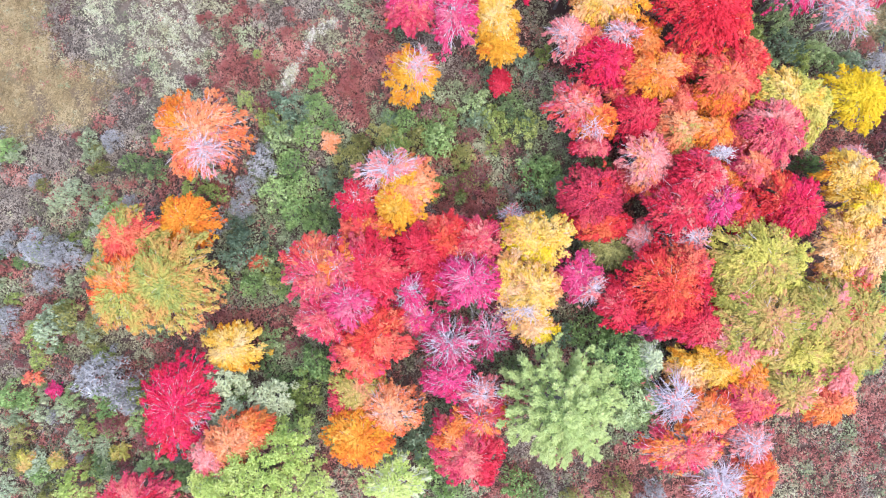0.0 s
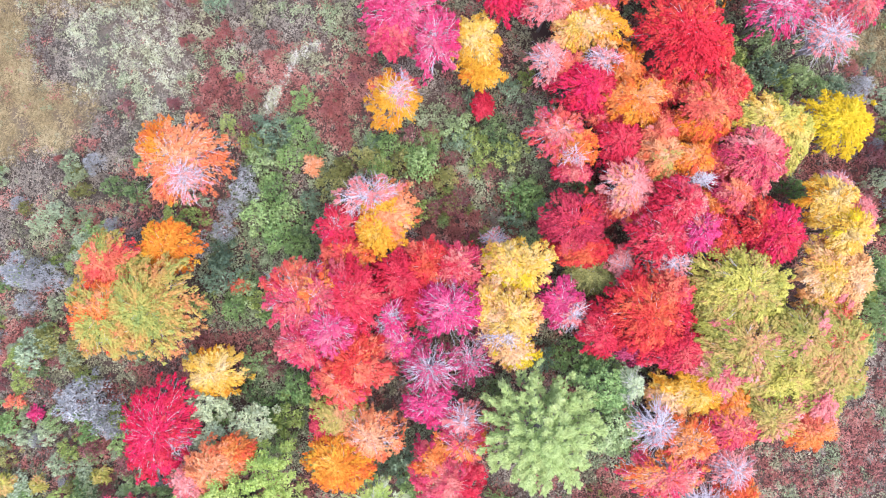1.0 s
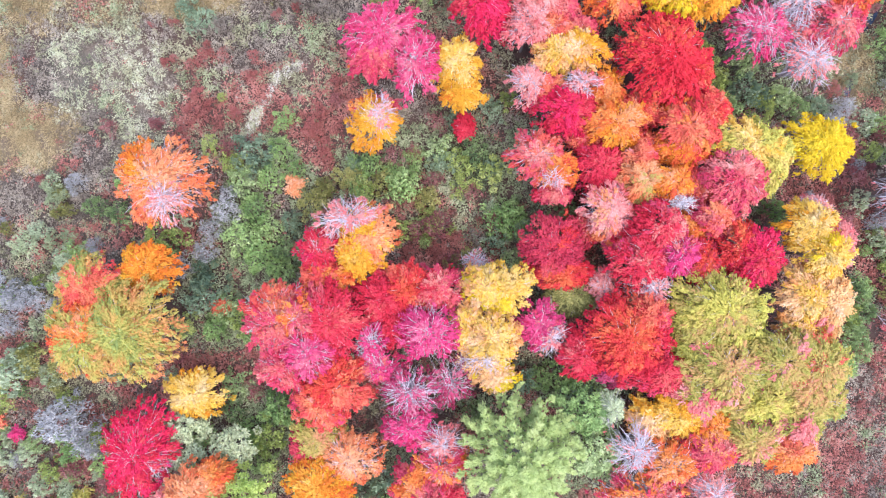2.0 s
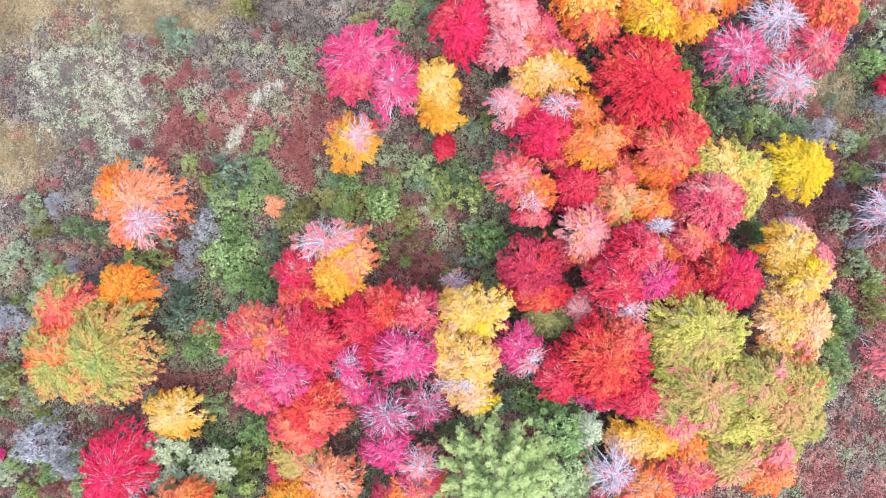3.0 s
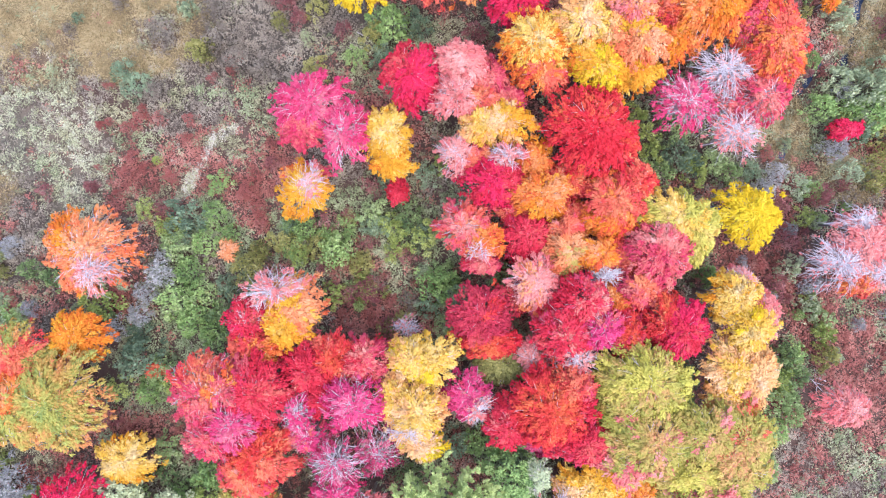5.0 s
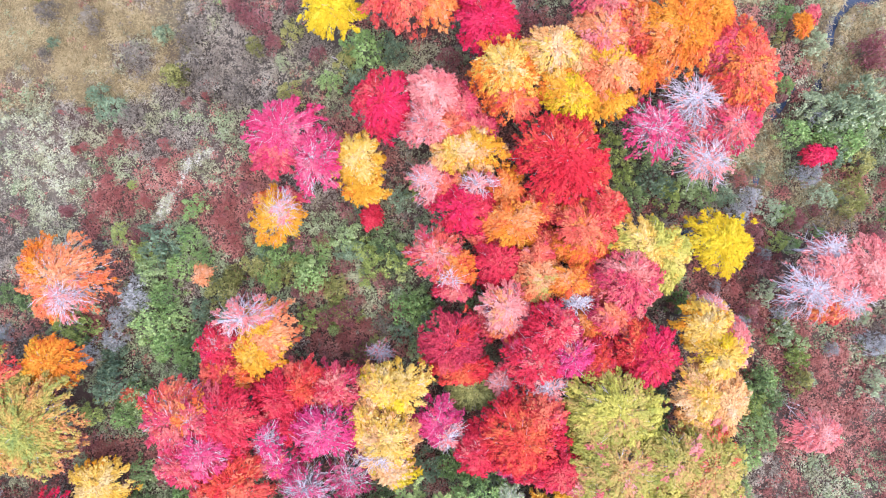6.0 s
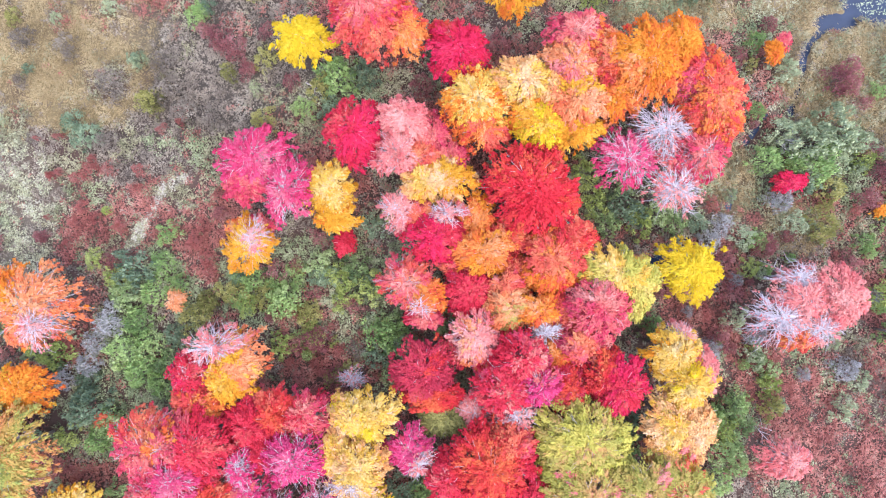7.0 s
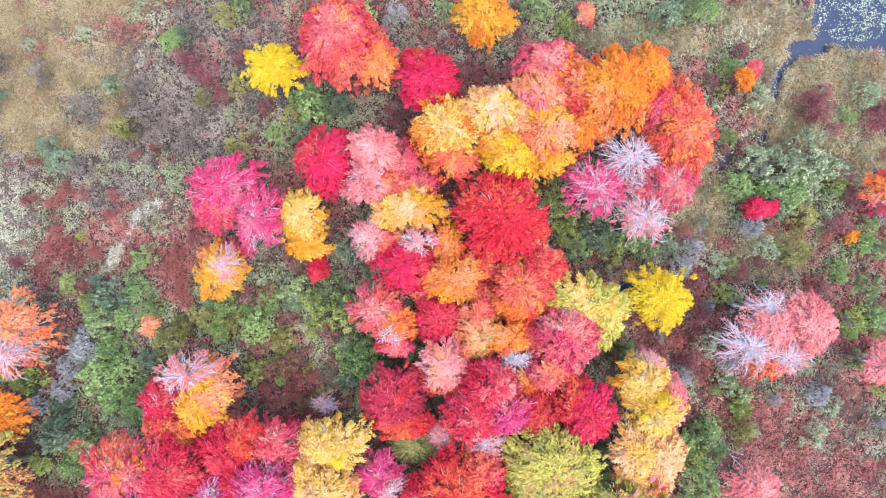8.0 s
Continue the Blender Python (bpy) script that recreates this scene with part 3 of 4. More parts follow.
def stretch(lo, hi, step):
    """Even steps across the wood, then ever wider ones out to the horizon."""
    out = list(np.arange(lo, hi + step / 2, step))
    far = 0.6
    while out[-1] - hi < 2000:
        far *= 1.35
        out.insert(0, out[0] - far)
        out.append(out[-1] + far)
    return np.array(out)


gx, gy = np.meshgrid(stretch(WEST, EAST, 0.45), stretch(SOUTH, NORTH, 0.45), indexing="ij")
rows_n, cols_n = gx.shape
px, py = gx.ravel(), gy.ravel()
index = np.arange(rows_n * cols_n).reshape(rows_n, cols_n)
faces = np.stack((index[:-1, :-1], index[1:, :-1], index[1:, 1:], index[:-1, 1:]), -1).reshape(-1, 4)
ground_mesh = mesh_of("ground", np.stack((px, py, height(px, py)), 1), faces, ground_material(), smooth=True)
cover = np.stack((both(grassy(px, py), 0.75 * sedge(px, py)), np.maximum(0.28 * bleached(px, py), drift(px, py)), heath(px, py), np.ones_like(px)), 1)
ground_mesh.attributes.new("cover", "FLOAT_COLOR", "POINT").data.foreach_set("color", cover.astype(np.float32).ravel())
tagged(new("ground", ground_mesh), "peaty red-brown ground with a tan meadow and bleached patches", "ground", kind="structure")


def water_material():
    mat, tree, shader = fresh("still_water", 0.12)
    tree.links.new(ramp_of(tree, ((0.010, 0.016, 0.036), (0.025, 0.038, 0.075)), noise_of(tree, 1.2, 4.0)), shader.inputs["Base Color"])
    shader.inputs["Specular IOR Level"].default_value = 0.3
    bump = tree.nodes.new("ShaderNodeBump")
    bump.inputs["Strength"].default_value, bump.inputs["Distance"].default_value = 0.15, 0.03
    tree.links.new(noise_of(tree, 5.0), bump.inputs["Height"])
    tree.links.new(bump.outputs[0], shader.inputs["Normal"])
    return mat


wx, wy = np.meshgrid(np.linspace(18, 66, 25), np.linspace(-2, 48, 26), indexing="ij")
index = np.arange(wx.size).reshape(wx.shape)
faces = np.stack((index[:-1, :-1], index[1:, :-1], index[1:, 1:], index[:-1, 1:]), -1).reshape(-1, 4)
tagged(new("water", mesh_of("water", np.stack((wx.ravel(), wy.ravel(), np.full(wx.size, -0.16)), 1), faces, water_material())),
       "dark blue still water of a stream and lily pond", "water", kind="structure")

# ---- trees ----
# the open wood's western edge
maple(-17.25, 8.10, 3.45, 3.30, 6.5, "salmon", bare=0.3, other="orange")
maple(-16.60, 6.89, 2.28, 2.02, 6.8, "pink", bare=0.85, leafy=0.3)
maple(-18.46, 2.01, 2.55, 2.06, 5.5, "orange", other="amber")
maple(-22.02, 0.85, 2.65, 2.43, 6.5, "turning", other="coral")
maple(-22.04, -2.77, 3.28, 3.28, 7, "turning", other="flame")
maple(-18.88, -2.35, 3.69, 3.69, 7.5, "turning")
maple(-15.40, -7.20, 2.39, 1.97, 4, "butter", other="amber")
maple(-19.00, -11.27, 2.78, 4.03, 5.5, "hot", turn=-12, bare=0.25)
maple(-18.14, -11.73, 1.58, 2.03, 5.2, "magenta", bare=0.85, leafy=0.35)
maple(-14.80, -13.58, 2.93, 1.86, 6.2, "salmon", turn=32, other="pink")
maple(-13.42, -12.61, 1.51, 1.16, 6, "flame")
maple(-16.45, -14.77, 1.61, 1.70, 5.8, "pink", bare=0.4)
broadleaf(-13.20, -16.30, 4.70, 4.10, 7.0, "lime", density=1.2)
maple(-3.48, -16.87, 2.62, 1.99, 5, "lime", bare=0.4, other="silver")
broadleaf(-16.23, -9.75, 1.64, 1.37, 4.4, "silver")
broadleaf(-12.55, -11.08, 1.64, 1.37, 4.4, "silver")
broadleaf(-16.24, -11.99, 1.65, 1.47, 4, "sage")
maple(-22.30, -18.54, 3.19, 2.28, 4.5, "crimson")
maple(-6.13, -10.03, 2.15, 1.88, 5.5, "blush")
maple(-7.21, -10.73, 1.13, 1.81, 5, "dull_red")
maple(-3.83, -11.38, 2.22, 2.45, 6, "salmon", bare=0.4)
maple(-5.87, -13.22, 2.85, 2.45, 6, "orange", other="amber")
# the great red group
maple(-8.44, -1.63, 2.95, 3.13, 7.5, "rose", other="coral", bare=0.25)
maple(-7.99, -4.78, 2.63, 1.97, 7, "rose", bare=0.28, other="crimson")
maple(-5.10, -1.46, 2.84, 2.93, 8, "crimson")
maple(-6.26, -3.51, 2.58, 2.36, 8.2, "cerise", bare=0.35, other="rose")
maple(-6.85, -1.14, 1.93, 2.15, 8.2, "rose", bare=0.4)
maple(-4.75, -5.94, 2.78, 2.52, 7.4, "scarlet")
maple(-5.80, -7.41, 2.55, 1.84, 6.8, "coral")
maple(-1.37, 0.04, 2.55, 2.28, 6.8, "crimson")
maple(0.24, 0.84, 1.96, 1.83, 7.2, "scarlet")
maple(2.25, 0.64, 2.28, 1.84, 7, "crimson")
maple(-0.57, -1.78, 1.76, 1.85, 6.6, "crimson")
maple(1.82, -2.21, 2.50, 2.50, 8, "magenta", bare=0.5)
maple(-2.17, -2.97, 1.40, 1.97, 7, "magenta", bare=0.75, leafy=0.6)
maple(-1.58, -4.82, 1.86, 1.41, 6.4, "magenta", bare=0.4)
maple(0.44, -6.41, 2.55, 2.20, 6.8, "plum", bare=0.6, leafy=0.32)
maple(3.33, -6.13, 1.88, 2.02, 5.5, "plum", bare=0.5, leafy=0.3)
maple(0.45, -9.11, 2.31, 1.68, 6.2, "magenta", bare=0.5)
maple(2.68, -10.09, 1.99, 1.50, 6.4, "pink", bare=0.8, leafy=0.5)
maple(2.68, -11.75, 1.99, 2.13, 6.2, "rose", bare=0.35)
maple(1.86, -14.55, 2.74, 2.56, 6.4, "crimson")
maple(0.65, -13.22, 1.69, 1.78, 6, "rose")
maple(-3.76, 5.44, 2.84, 1.75, 7.2, "pink", bare=0.85, leafy=0.45)
maple(-5.84, 3.20, 1.86, 1.99, 6.4, "hot", bare=0.28)
maple(-2.49, 4.26, 2.28, 2.54, 7, "salmon", other="amber")
maple(-3.17, 3.05, 1.97, 1.75, 7, "amber")
maple(-5.23, 1.34, 2.21, 1.59, 6.4, "flame")
maple(6.80, 0.64, 2.69, 1.91, 7.6, "butter", other="yellow")
maple(5.59, 0.83, 1.81, 1.56, 7.8, "butter")
maple(6.12, -2.74, 2.38, 2.25, 7.6, "peach")
maple(4.46, -1.97, 1.23, 2.19, 7, "butter")
maple(5.64, -4.16, 2.09, 1.31, 7.2, "peach", bare=0.9, leafy=0.2)
maple(6.28, -5.59, 2.00, 1.33, 6, "yellow")
maple(9.60, -1.91, 2.04, 1.95, 6.2, "magenta", bare=0.35)
maple(10.30, -2.80, 1.33, 1.41, 6.4, "pink", bare=0.9, leafy=0.25)
maple(15.33, -2.53, 3.53, 3.10, 8, "scarlet", other="crimson")
maple(12.33, -3.79, 1.76, 2.20, 6.8, "crimson", other="rose")
maple(16.69, -1.15, 2.07, 1.73, 7.8, "coral")
maple(18.08, -5.31, 3.00, 1.86, 6.4, "crimson")
maple(15.58, -5.55, 2.26, 1.13, 5, "plum")
pine(8.15, -10.75, 4.10, 10.5, "pale green bushy pine tree above the thicket")
broadleaf(13.10, -8.12, 2.22, 2.22, 6, "fresh")
broadleaf(13.82, -11.06, 1.97, 2.24, 5.5, "green")
maple(14.70, -7.84, 1.25, 1.61, 5.6, "willow", bare=0.45)
maple(19.16, -8.09, 3.55, 1.95, 6.2, "butter", other="amber")
maple(17.64, -8.76, 2.01, 1.78, 5.8, "peach")
maple(21.66, -9.14, 1.78, 1.78, 6, "orange")
maple(16.21, -10.47, 2.20, 2.42, 6.6, "pink", bare=0.95, leafy=0.1)
maple(16.86, -13.95, 3.18, 2.12, 6.4, "rose", bare=0.3)
maple(18.63, -11.48, 2.55, 1.98, 6.6, "flame", bare=0.35)
maple(21.32, -10.70, 1.86, 1.99, 6.4, "rose")
maple(21.79, -13.63, 1.87, 1.87, 6, "pink", bare=0.8, leafy=0.4)
maple(19.78, -16.61, 2.51, 2.06, 5.5, "pink", bare=0.95, leafy=0.08)
maple(22.56, -16.28, 1.71, 2.03, 5.2, "flame")
# the olive group
maple(21.77, -0.55, 3.96, 2.67, 8, "olive")
maple(20.59, -1.16, 2.39, 2.17, 7.4, "olive")
maple(22.38, -4.75, 4.00, 3.04, 7.4, "blush", leafy=0.75)
maple(20.65, -3.19, 1.98, 2.64, 6.6, "olive")
maple(25.97, -4.15, 3.26, 2.70, 7.4, "blush", leafy=0.75, other="pink")
maple(28.66, -4.56, 2.70, 3.05, 7.2, "blush", leafy=0.75, other="coral")
maple(24.97, -7.26, 4.07, 1.77, 6.4, "olive")
maple(28.71, -7.08, 2.75, 1.99, 6.2, "blush")
maple(24.56, -9.95, 2.74, 1.99, 6.2, "blush")
maple(27.93, -7.86, 2.12, 2.65, 6.4, "blush")
maple(22.38, -10.74, 2.00, 1.42, 6, "rose")
maple(27.34, -10.94, 2.23, 1.78, 5.8, "flame")
maple(20.40, -6.63, 2.20, 2.64, 6.6, "blush")
maple(28.10, -6.22, 2.20, 2.64, 6.5, "blush")
maple(5.20, 2.53, 1.22, 1.03, 3.2, "pink", bare=0.95, leafy=0.1)
# the yellow tree by the stream
maple(27.97, 5.23, 2.29, 1.85, 7.4, "amber", other="butter")
maple(28.91, 3.17, 2.19, 2.28, 7.6, "butter", other="yellow")
maple(30.10, 3.88, 1.24, 2.30, 7, "pink", leafy=0.7)
maple(27.93, 0.26, 2.43, 2.43, 7.2, "peach", other="butter")
maple(29.60, -0.18, 1.77, 2.75, 7, "peach", other="pink")
maple(28.62, -2.28, 2.47, 1.89, 6, "peach")
maple(28.59, 6.29, 1.33, 1.11, 6.8, "pink", bare=0.6, leafy=0.6)
maple(24.35, 2.91, 2.29, 2.55, 7.4, "hot")
maple(23.20, 3.64, 1.59, 2.13, 7, "scarlet")
# the middle group
maple(17.37, 4.84, 2.36, 2.06, 8.2, "crimson")
maple(16.24, 2.73, 2.80, 2.07, 8, "crimson")
maple(18.55, 3.19, 1.80, 1.93, 8.2, "magenta", bare=0.4)
maple(20.77, 2.55, 1.85, 2.20, 6.6, "dull_red")
maple(17.11, 0.76, 2.19, 1.49, 7, "pink", bare=0.9, leafy=0.3)
maple(10.46, 3.61, 2.74, 2.47, 6.4, "dull_red")
maple(11.30, 1.76, 2.45, 1.34, 5.8, "scarlet")
maple(12.15, -0.04, 2.19, 1.55, 4.5, "bronze")
maple(14.23, 0.66, 1.43, 1.52, 5.5, "pink", bare=0.6)
maple(14.30, 6.26, 2.19, 2.41, 7, "pink", bare=0.32, other="salmon")
maple(16.50, 8.27, 1.84, 1.97, 7, "salmon", other="blush")
maple(16.41, 9.94, 1.50, 1.10, 6.6, "coral")
maple(18.51, 8.07, 2.10, 1.49, 7, "orange")
maple(19.16, 6.51, 1.59, 1.50, 6.6, "grey", bare=0.95, leafy=0.1)
maple(21.37, 5.64, 1.66, 1.66, 7.2, "coral")
maple(22.71, 8.19, 2.51, 2.86, 7.6, "rose", other="pink")
maple(24.13, 10.68, 2.98, 2.28, 7, "butter", other="olive")
maple(25.70, 9.54, 1.67, 2.55, 6.6, "olive", other="butter")
maple(19.65, 11.65, 2.70, 2.53, 7.2, "flame")
maple(21.12, 13.09, 1.75, 1.75, 7, "scarlet")
maple(19.32, 10.35, 2.20, 1.32, 6.6, "orange")
maple(14.70, 12.17, 2.63, 1.97, 7, "orange")
maple(13.70, 9.28, 2.03, 2.03, 6.4, "crimson")
maple(9.34, 9.94, 2.20, 2.11, 6.6, "coral", bare=0.28)
maple(10.75, 9.13, 1.67, 1.54, 6.6, "orange")
maple(10.39, 8.42, 1.14, 1.14, 6.8, "pink", bare=0.9, leafy=0.25)
maple(10.61, 7.28, 1.52, 0.81, 5.5, "crimson")
maple(11.28, 13.09, 2.54, 1.93, 7, "hot")
maple(12.29, 14.72, 1.57, 1.13, 7.4, "pink", bare=0.8, leafy=0.5)
maple(-2.35, 12.45, 2.05, 2.05, 5, "amber", ragged=1.9, other="peach", bare=0.3)
maple(-1.74, 13.05, 1.26, 1.98, 5.2, "pink", bare=0.85, leafy=0.25)
maple(29.90, 10.91, 2.54, 2.40, 5.5, "yellow", other="yellow", ragged=3.6)
maple(13.01, 11.37, 1.80, 1.53, 5.4, "coral")
maple(17.08, 10.30, 1.79, 1.79, 5.6, "flame")
maple(16.00, 7.33, 1.78, 1.78, 5.8, "peach")
maple(20.64, 7.71, 2.00, 1.78, 6, "coral")
maple(15.42, 4.20, 1.56, 1.60, 6, "rose")
maple(19.85, 4.84, 1.77, 1.55, 6.2, "rose")
maple(13.14, 4.92, 1.26, 1.35, 5.2, "dull_red")
maple(22.14, 5.72, 1.50, 1.77, 6.4, "rose")
maple(12.19, 18.80, 1.80, 1.35, 6, "rose")
maple(10.15, 14.66, 1.80, 1.71, 6, "coral")
maple(13.54, 12.60, 1.36, 1.36, 5.6, "coral")
maple(16.60, 13.21, 2.02, 1.53, 6, "scarlet")
maple(18.98, 18.91, 1.79, 1.35, 6.2, "flame")
# north of the clearing
maple(3.74, 16.58, 1.90, 2.63, 5.5, "amber", ragged=1.8, other="butter")
maple(4.14, 14.50, 1.74, 1.19, 5, "amber", ragged=1.8)
maple(-1.59, 18.58, 2.96, 2.69, 6.2, "cerise", bare=0.28)
maple(0.81, 16.53, 1.88, 2.68, 6.4, "cerise", bare=0.6)
maple(-2.09, 16.94, 2.03, 1.81, 5.8, "rose")
maple(-2.31, 13.83, 2.32, 0.93, 4, "rose", leafy=0.5)
maple(5.73, 20.51, 2.45, 2.67, 6.6, "hot")
maple(9.17, 21.29, 2.03, 1.94, 7.2, "pink")
maple(8.78, 18.97, 2.03, 1.94, 7.2, "pink", bare=0.6)
maple(10.94, 20.32, 1.71, 1.98, 6, "rose")
maple(10.37, 18.62, 2.01, 1.60, 6.6, "coral")
maple(12.03, 17.17, 2.65, 1.77, 7.2, "amber", other="peach")
maple(10.60, 16.97, 1.99, 1.68, 7, "peach")
maple(8.74, 15.06, 1.88, 1.61, 6.4, "pink", bare=0.7, leafy=0.7)
maple(14.28, 14.56, 1.62, 1.90, 5.8, "orange")
maple(17.94, 16.45, 3.66, 3.23, 8, "blood")
maple(19.33, 16.00, 2.21, 2.43, 7.2, "scarlet")
maple(6.68, 28.84, 3.08, 3.34, 7.4, "coral")
maple(6.56, 29.35, 2.62, 2.62, 7.8, "rose")
maple(9.21, 27.73, 1.69, 2.05, 6.6, "flame")
maple(1.66, 27.36, 2.35, 2.17, 5.6, "yellow", other="yellow", ragged=1.5)
maple(12.98, 26.28, 2.50, 2.41, 6.6, "hot")
maple(11.88, 28.07, 1.61, 1.15, 4.5, "dull_red")
maple(16.98, 30.96, 2.43, 2.07, 6, "amber", ragged=1.5)
# the big orange group
maple(14.22, 22.63, 2.73, 2.90, 7.4, "orange", other="butter")
maple(14.64, 20.65, 2.13, 1.68, 7, "flame")
maple(17.33, 23.97, 2.27, 2.00, 8, "peach")
maple(18.66, 21.02, 2.28, 2.02, 7.6, "amber", other="yellow")
maple(20.84, 22.61, 2.97, 2.71, 7.8, "salmon", other="amber")
maple(20.63, 25.02, 2.27, 2.40, 7.8, "salmon", other="pink")
maple(21.09, 27.23, 2.27, 1.92, 7.8, "rose")
maple(25.92, 25.35, 3.46, 3.38, 8.4, "orange")
maple(28.19, 26.43, 1.83, 2.40, 8, "orange")
maple(30.41, 23.04, 2.62, 3.57, 8, "coral", other="flame")
maple(30.98, 21.52, 2.29, 1.98, 7.4, "flame")
maple(21.14, 20.69, 2.21, 1.59, 7, "amber")
maple(23.57, 25.51, 1.76, 2.73, 7.4, "salmon", other="coral")
maple(23.97, 22.86, 1.77, 1.86, 7, "orange")
maple(17.55, 21.86, 1.68, 1.77, 7.2, "amber")
maple(19.26, 23.34, 1.67, 1.98, 7.4, "butter")
maple(29.10, 24.50, 1.75, 2.19, 7.6, "coral")
maple(27.15, 20.69, 2.64, 2.11, 7.4, "pink", bare=0.95, leafy=0.12)
maple(24.76, 18.69, 2.67, 2.40, 6.8, "cerise", bare=0.6, leafy=0.7)
maple(28.12, 16.55, 2.58, 2.13, 6.8, "pink", bare=0.9, leafy=0.25)
maple(30.01, 19.12, 2.21, 2.30, 7, "rose", bare=0.5)
maple(28.65, 18.76, 2.06, 1.79, 6.2, "rose", bare=0.6, leafy=0.6)
# the pale tree in the brake
maple(40.07, 9.18, 2.32, 2.59, 6.4, "pink")
maple(37.21, 8.97, 2.23, 2.01, 6.6, "pink", bare=0.45)
maple(35.65, 7.51, 2.77, 2.32, 6.4, "pink", bare=0.95, leafy=0.08)
maple(36.93, 10.37, 2.15, 1.61, 6.2, "pink", bare=0.95, leafy=0.08)
maple(38.47, 6.86, 2.70, 1.71, 6, "pink", bare=0.9, leafy=0.25)
maple(37.62, 6.09, 1.54, 1.09, 5.5, "flame")
maple(46.19, 6.16, 1.83, 1.83, 5, "pink", bare=0.6)
maple(37.02, -2.91, 1.92, 1.83, 5, "pink", bare=0.35)
maple(46.99, 18.56, 1.93, 1.93, 4.5, "rose")
# saplings
maple(38.46, 17.64, 1.19, 0.81, 2.4, "hot")
maple(37.07, 27.44, 0.68, 0.78, 2.6, "amber", ragged=2.5)
maple(37.83, 28.23, 0.50, 0.65, 2.4, "coral")
maple(24.85, 32.43, 0.67, 0.86, 2.2, "rose")
maple(45.91, 15.43, 0.39, 0.39, 1.5, "orange")
maple(4.34, 12.79, 0.76, 1.04, 2, "crimson")
maple(-8.74, 8.22, 0.76, 0.71, 1.8, "salmon", leafy=0.6)
maple(-14.22, -0.96, 0.66, 0.52, 1.8, "scarlet")
maple(-32.01, -16.14, 0.85, 0.76, 1.8, "olive", leafy=0.6)
maple(-29.62, -16.32, 0.76, 0.52, 1.6, "olive", leafy=0.6)
maple(-24.82, -15.66, 0.86, 0.52, 1.6, "olive", leafy=0.6)
maple(-31.63, -9.92, 0.62, 0.38, 1.5, "coral", leafy=0.4)
maple(-29.97, -10.88, 0.52, 0.48, 1.5, "magenta", leafy=0.4)

# ---- bushes ----
bush(-11.82, 10.59, 1.67, "green")
bush(-9.84, 11.03, 1.10, "fresh")
bush(-13.36, 9.93, 1.10, "green")
bush(-12.48, 8.61, 1.41, "green")
bush(-10.50, 8.83, 1.23, "fresh")
bush(-8.74, 9.49, 0.88, "fresh")
bush(-7.21, 7.07, 1.32, "bronze")
bush(-6.33, 8.17, 0.97, "bronze")
bush(-11.60, 6.64, 1.32, "green")
bush(-10.72, 4.88, 1.23, "fresh")
bush(-12.48, 4.22, 1.54, "fresh")
bush(-11.16, 2.90, 1.67, "fresh")
bush(-9.18, 3.12, 1.32, "green")
bush(-9.84, 1.80, 1.23, "green")
bush(-8.96, 5.32, 0.97, "green")
bush(-4.13, 10.15, 0.79, "fresh")
bush(-2.81, 9.93, 1.10, "green")
bush(-4.57, 8.83, 1.23, "bronze")
bush(-3.69, 8.17, 1.05, "green")
bush(-1.93, 8.61, 1.05, "bronze")
bush(-0.40, 8.17, 1.54, "fresh")
bush(-1.05, 9.49, 0.88, "fresh")
bush(0.48, 10.59, 0.79, "fresh")
bush(0.48, 9.49, 0.66, "fresh")
bush(2.46, 11.03, 1.32, "green")
bush(3.78, 10.15, 1.23, "green")
bush(2.02, 8.83, 0.97, "wine")
bush(5.10, 10.81, 1.32, "green")
bush(6.42, 9.27, 1.32, "green")
bush(4.22, 8.39, 1.10, "green")
bush(1.58, 7.07, 1.10, "bronze")
bush(2.02, 5.32, 0.88, "green")
bush(1.36, 4.00, 0.62, "fresh")
bush(0.70, 5.32, 0.62, "fresh")
bush(7.29, 5.76, 1.54, "fresh")
bush(8.83, 4.88, 1.23, "green")
bush(6.85, 4.00, 1.10, "green")
bush(7.73, 6.64, 1.05, "green")
bush(3.78, 13.67, 0.97, "green")
bush(6.42, 14.11, 1.10, "green")
bush(7.73, 14.98, 0.88, "green")
bush(-18.41, 4.22, 1.54, "green")
bush(-24.12, 6.64, 0.97, "green")
bush(-22.15, 5.98, 1.10, "green")
bush(-28.52, 4.66, 0.88, "sage")
bush(-24.34, 3.56, 0.66, "grey")
bush(-15.12, 4.88, 0.97, "grey")
bush(-13.80, 6.64, 1.32, "grey")
bush(-15.56, 3.12, 1.10, "grey")
bush(-15.34, 0.04, 1.76, "green")
bush(-13.80, -1.27, 1.32, "green")
bush(-14.68, -2.59, 1.23, "fresh")
bush(-12.92, -2.15, 1.10, "green")
bush(-15.56, 1.80, 1.10, "green")
bush(-12.26, -3.47, 0.62, "fresh")
bush(-9.40, -8.74, 1.76, "green")
bush(-10.50, -10.94, 1.54, "green")
bush(-8.09, -9.62, 1.23, "green")
bush(-11.16, -13.14, 1.10, "green")
bush(-12.26, -10.50, 0.97, "fresh")
bush(-1.71, -14.02, 1.76, "green")
bush(-0.62, -16.21, 1.54, "green")
bush(-0.18, -18.41, 1.54, "green")
bush(-13.14, -6.99, 1.23, "green")
bush(-11.60, -7.43, 1.10, "wine")
bush(-13.36, -9.18, 0.97, "green")
bush(5.32, -9.18, 1.05, "green")
bush(8.83, -6.55, 1.32, "green")
bush(-30.93, 0.04, 1.54, "grey")
bush(-28.74, -0.40, 1.23, "grey")
bush(-30.72, -2.37, 0.97, "grey")
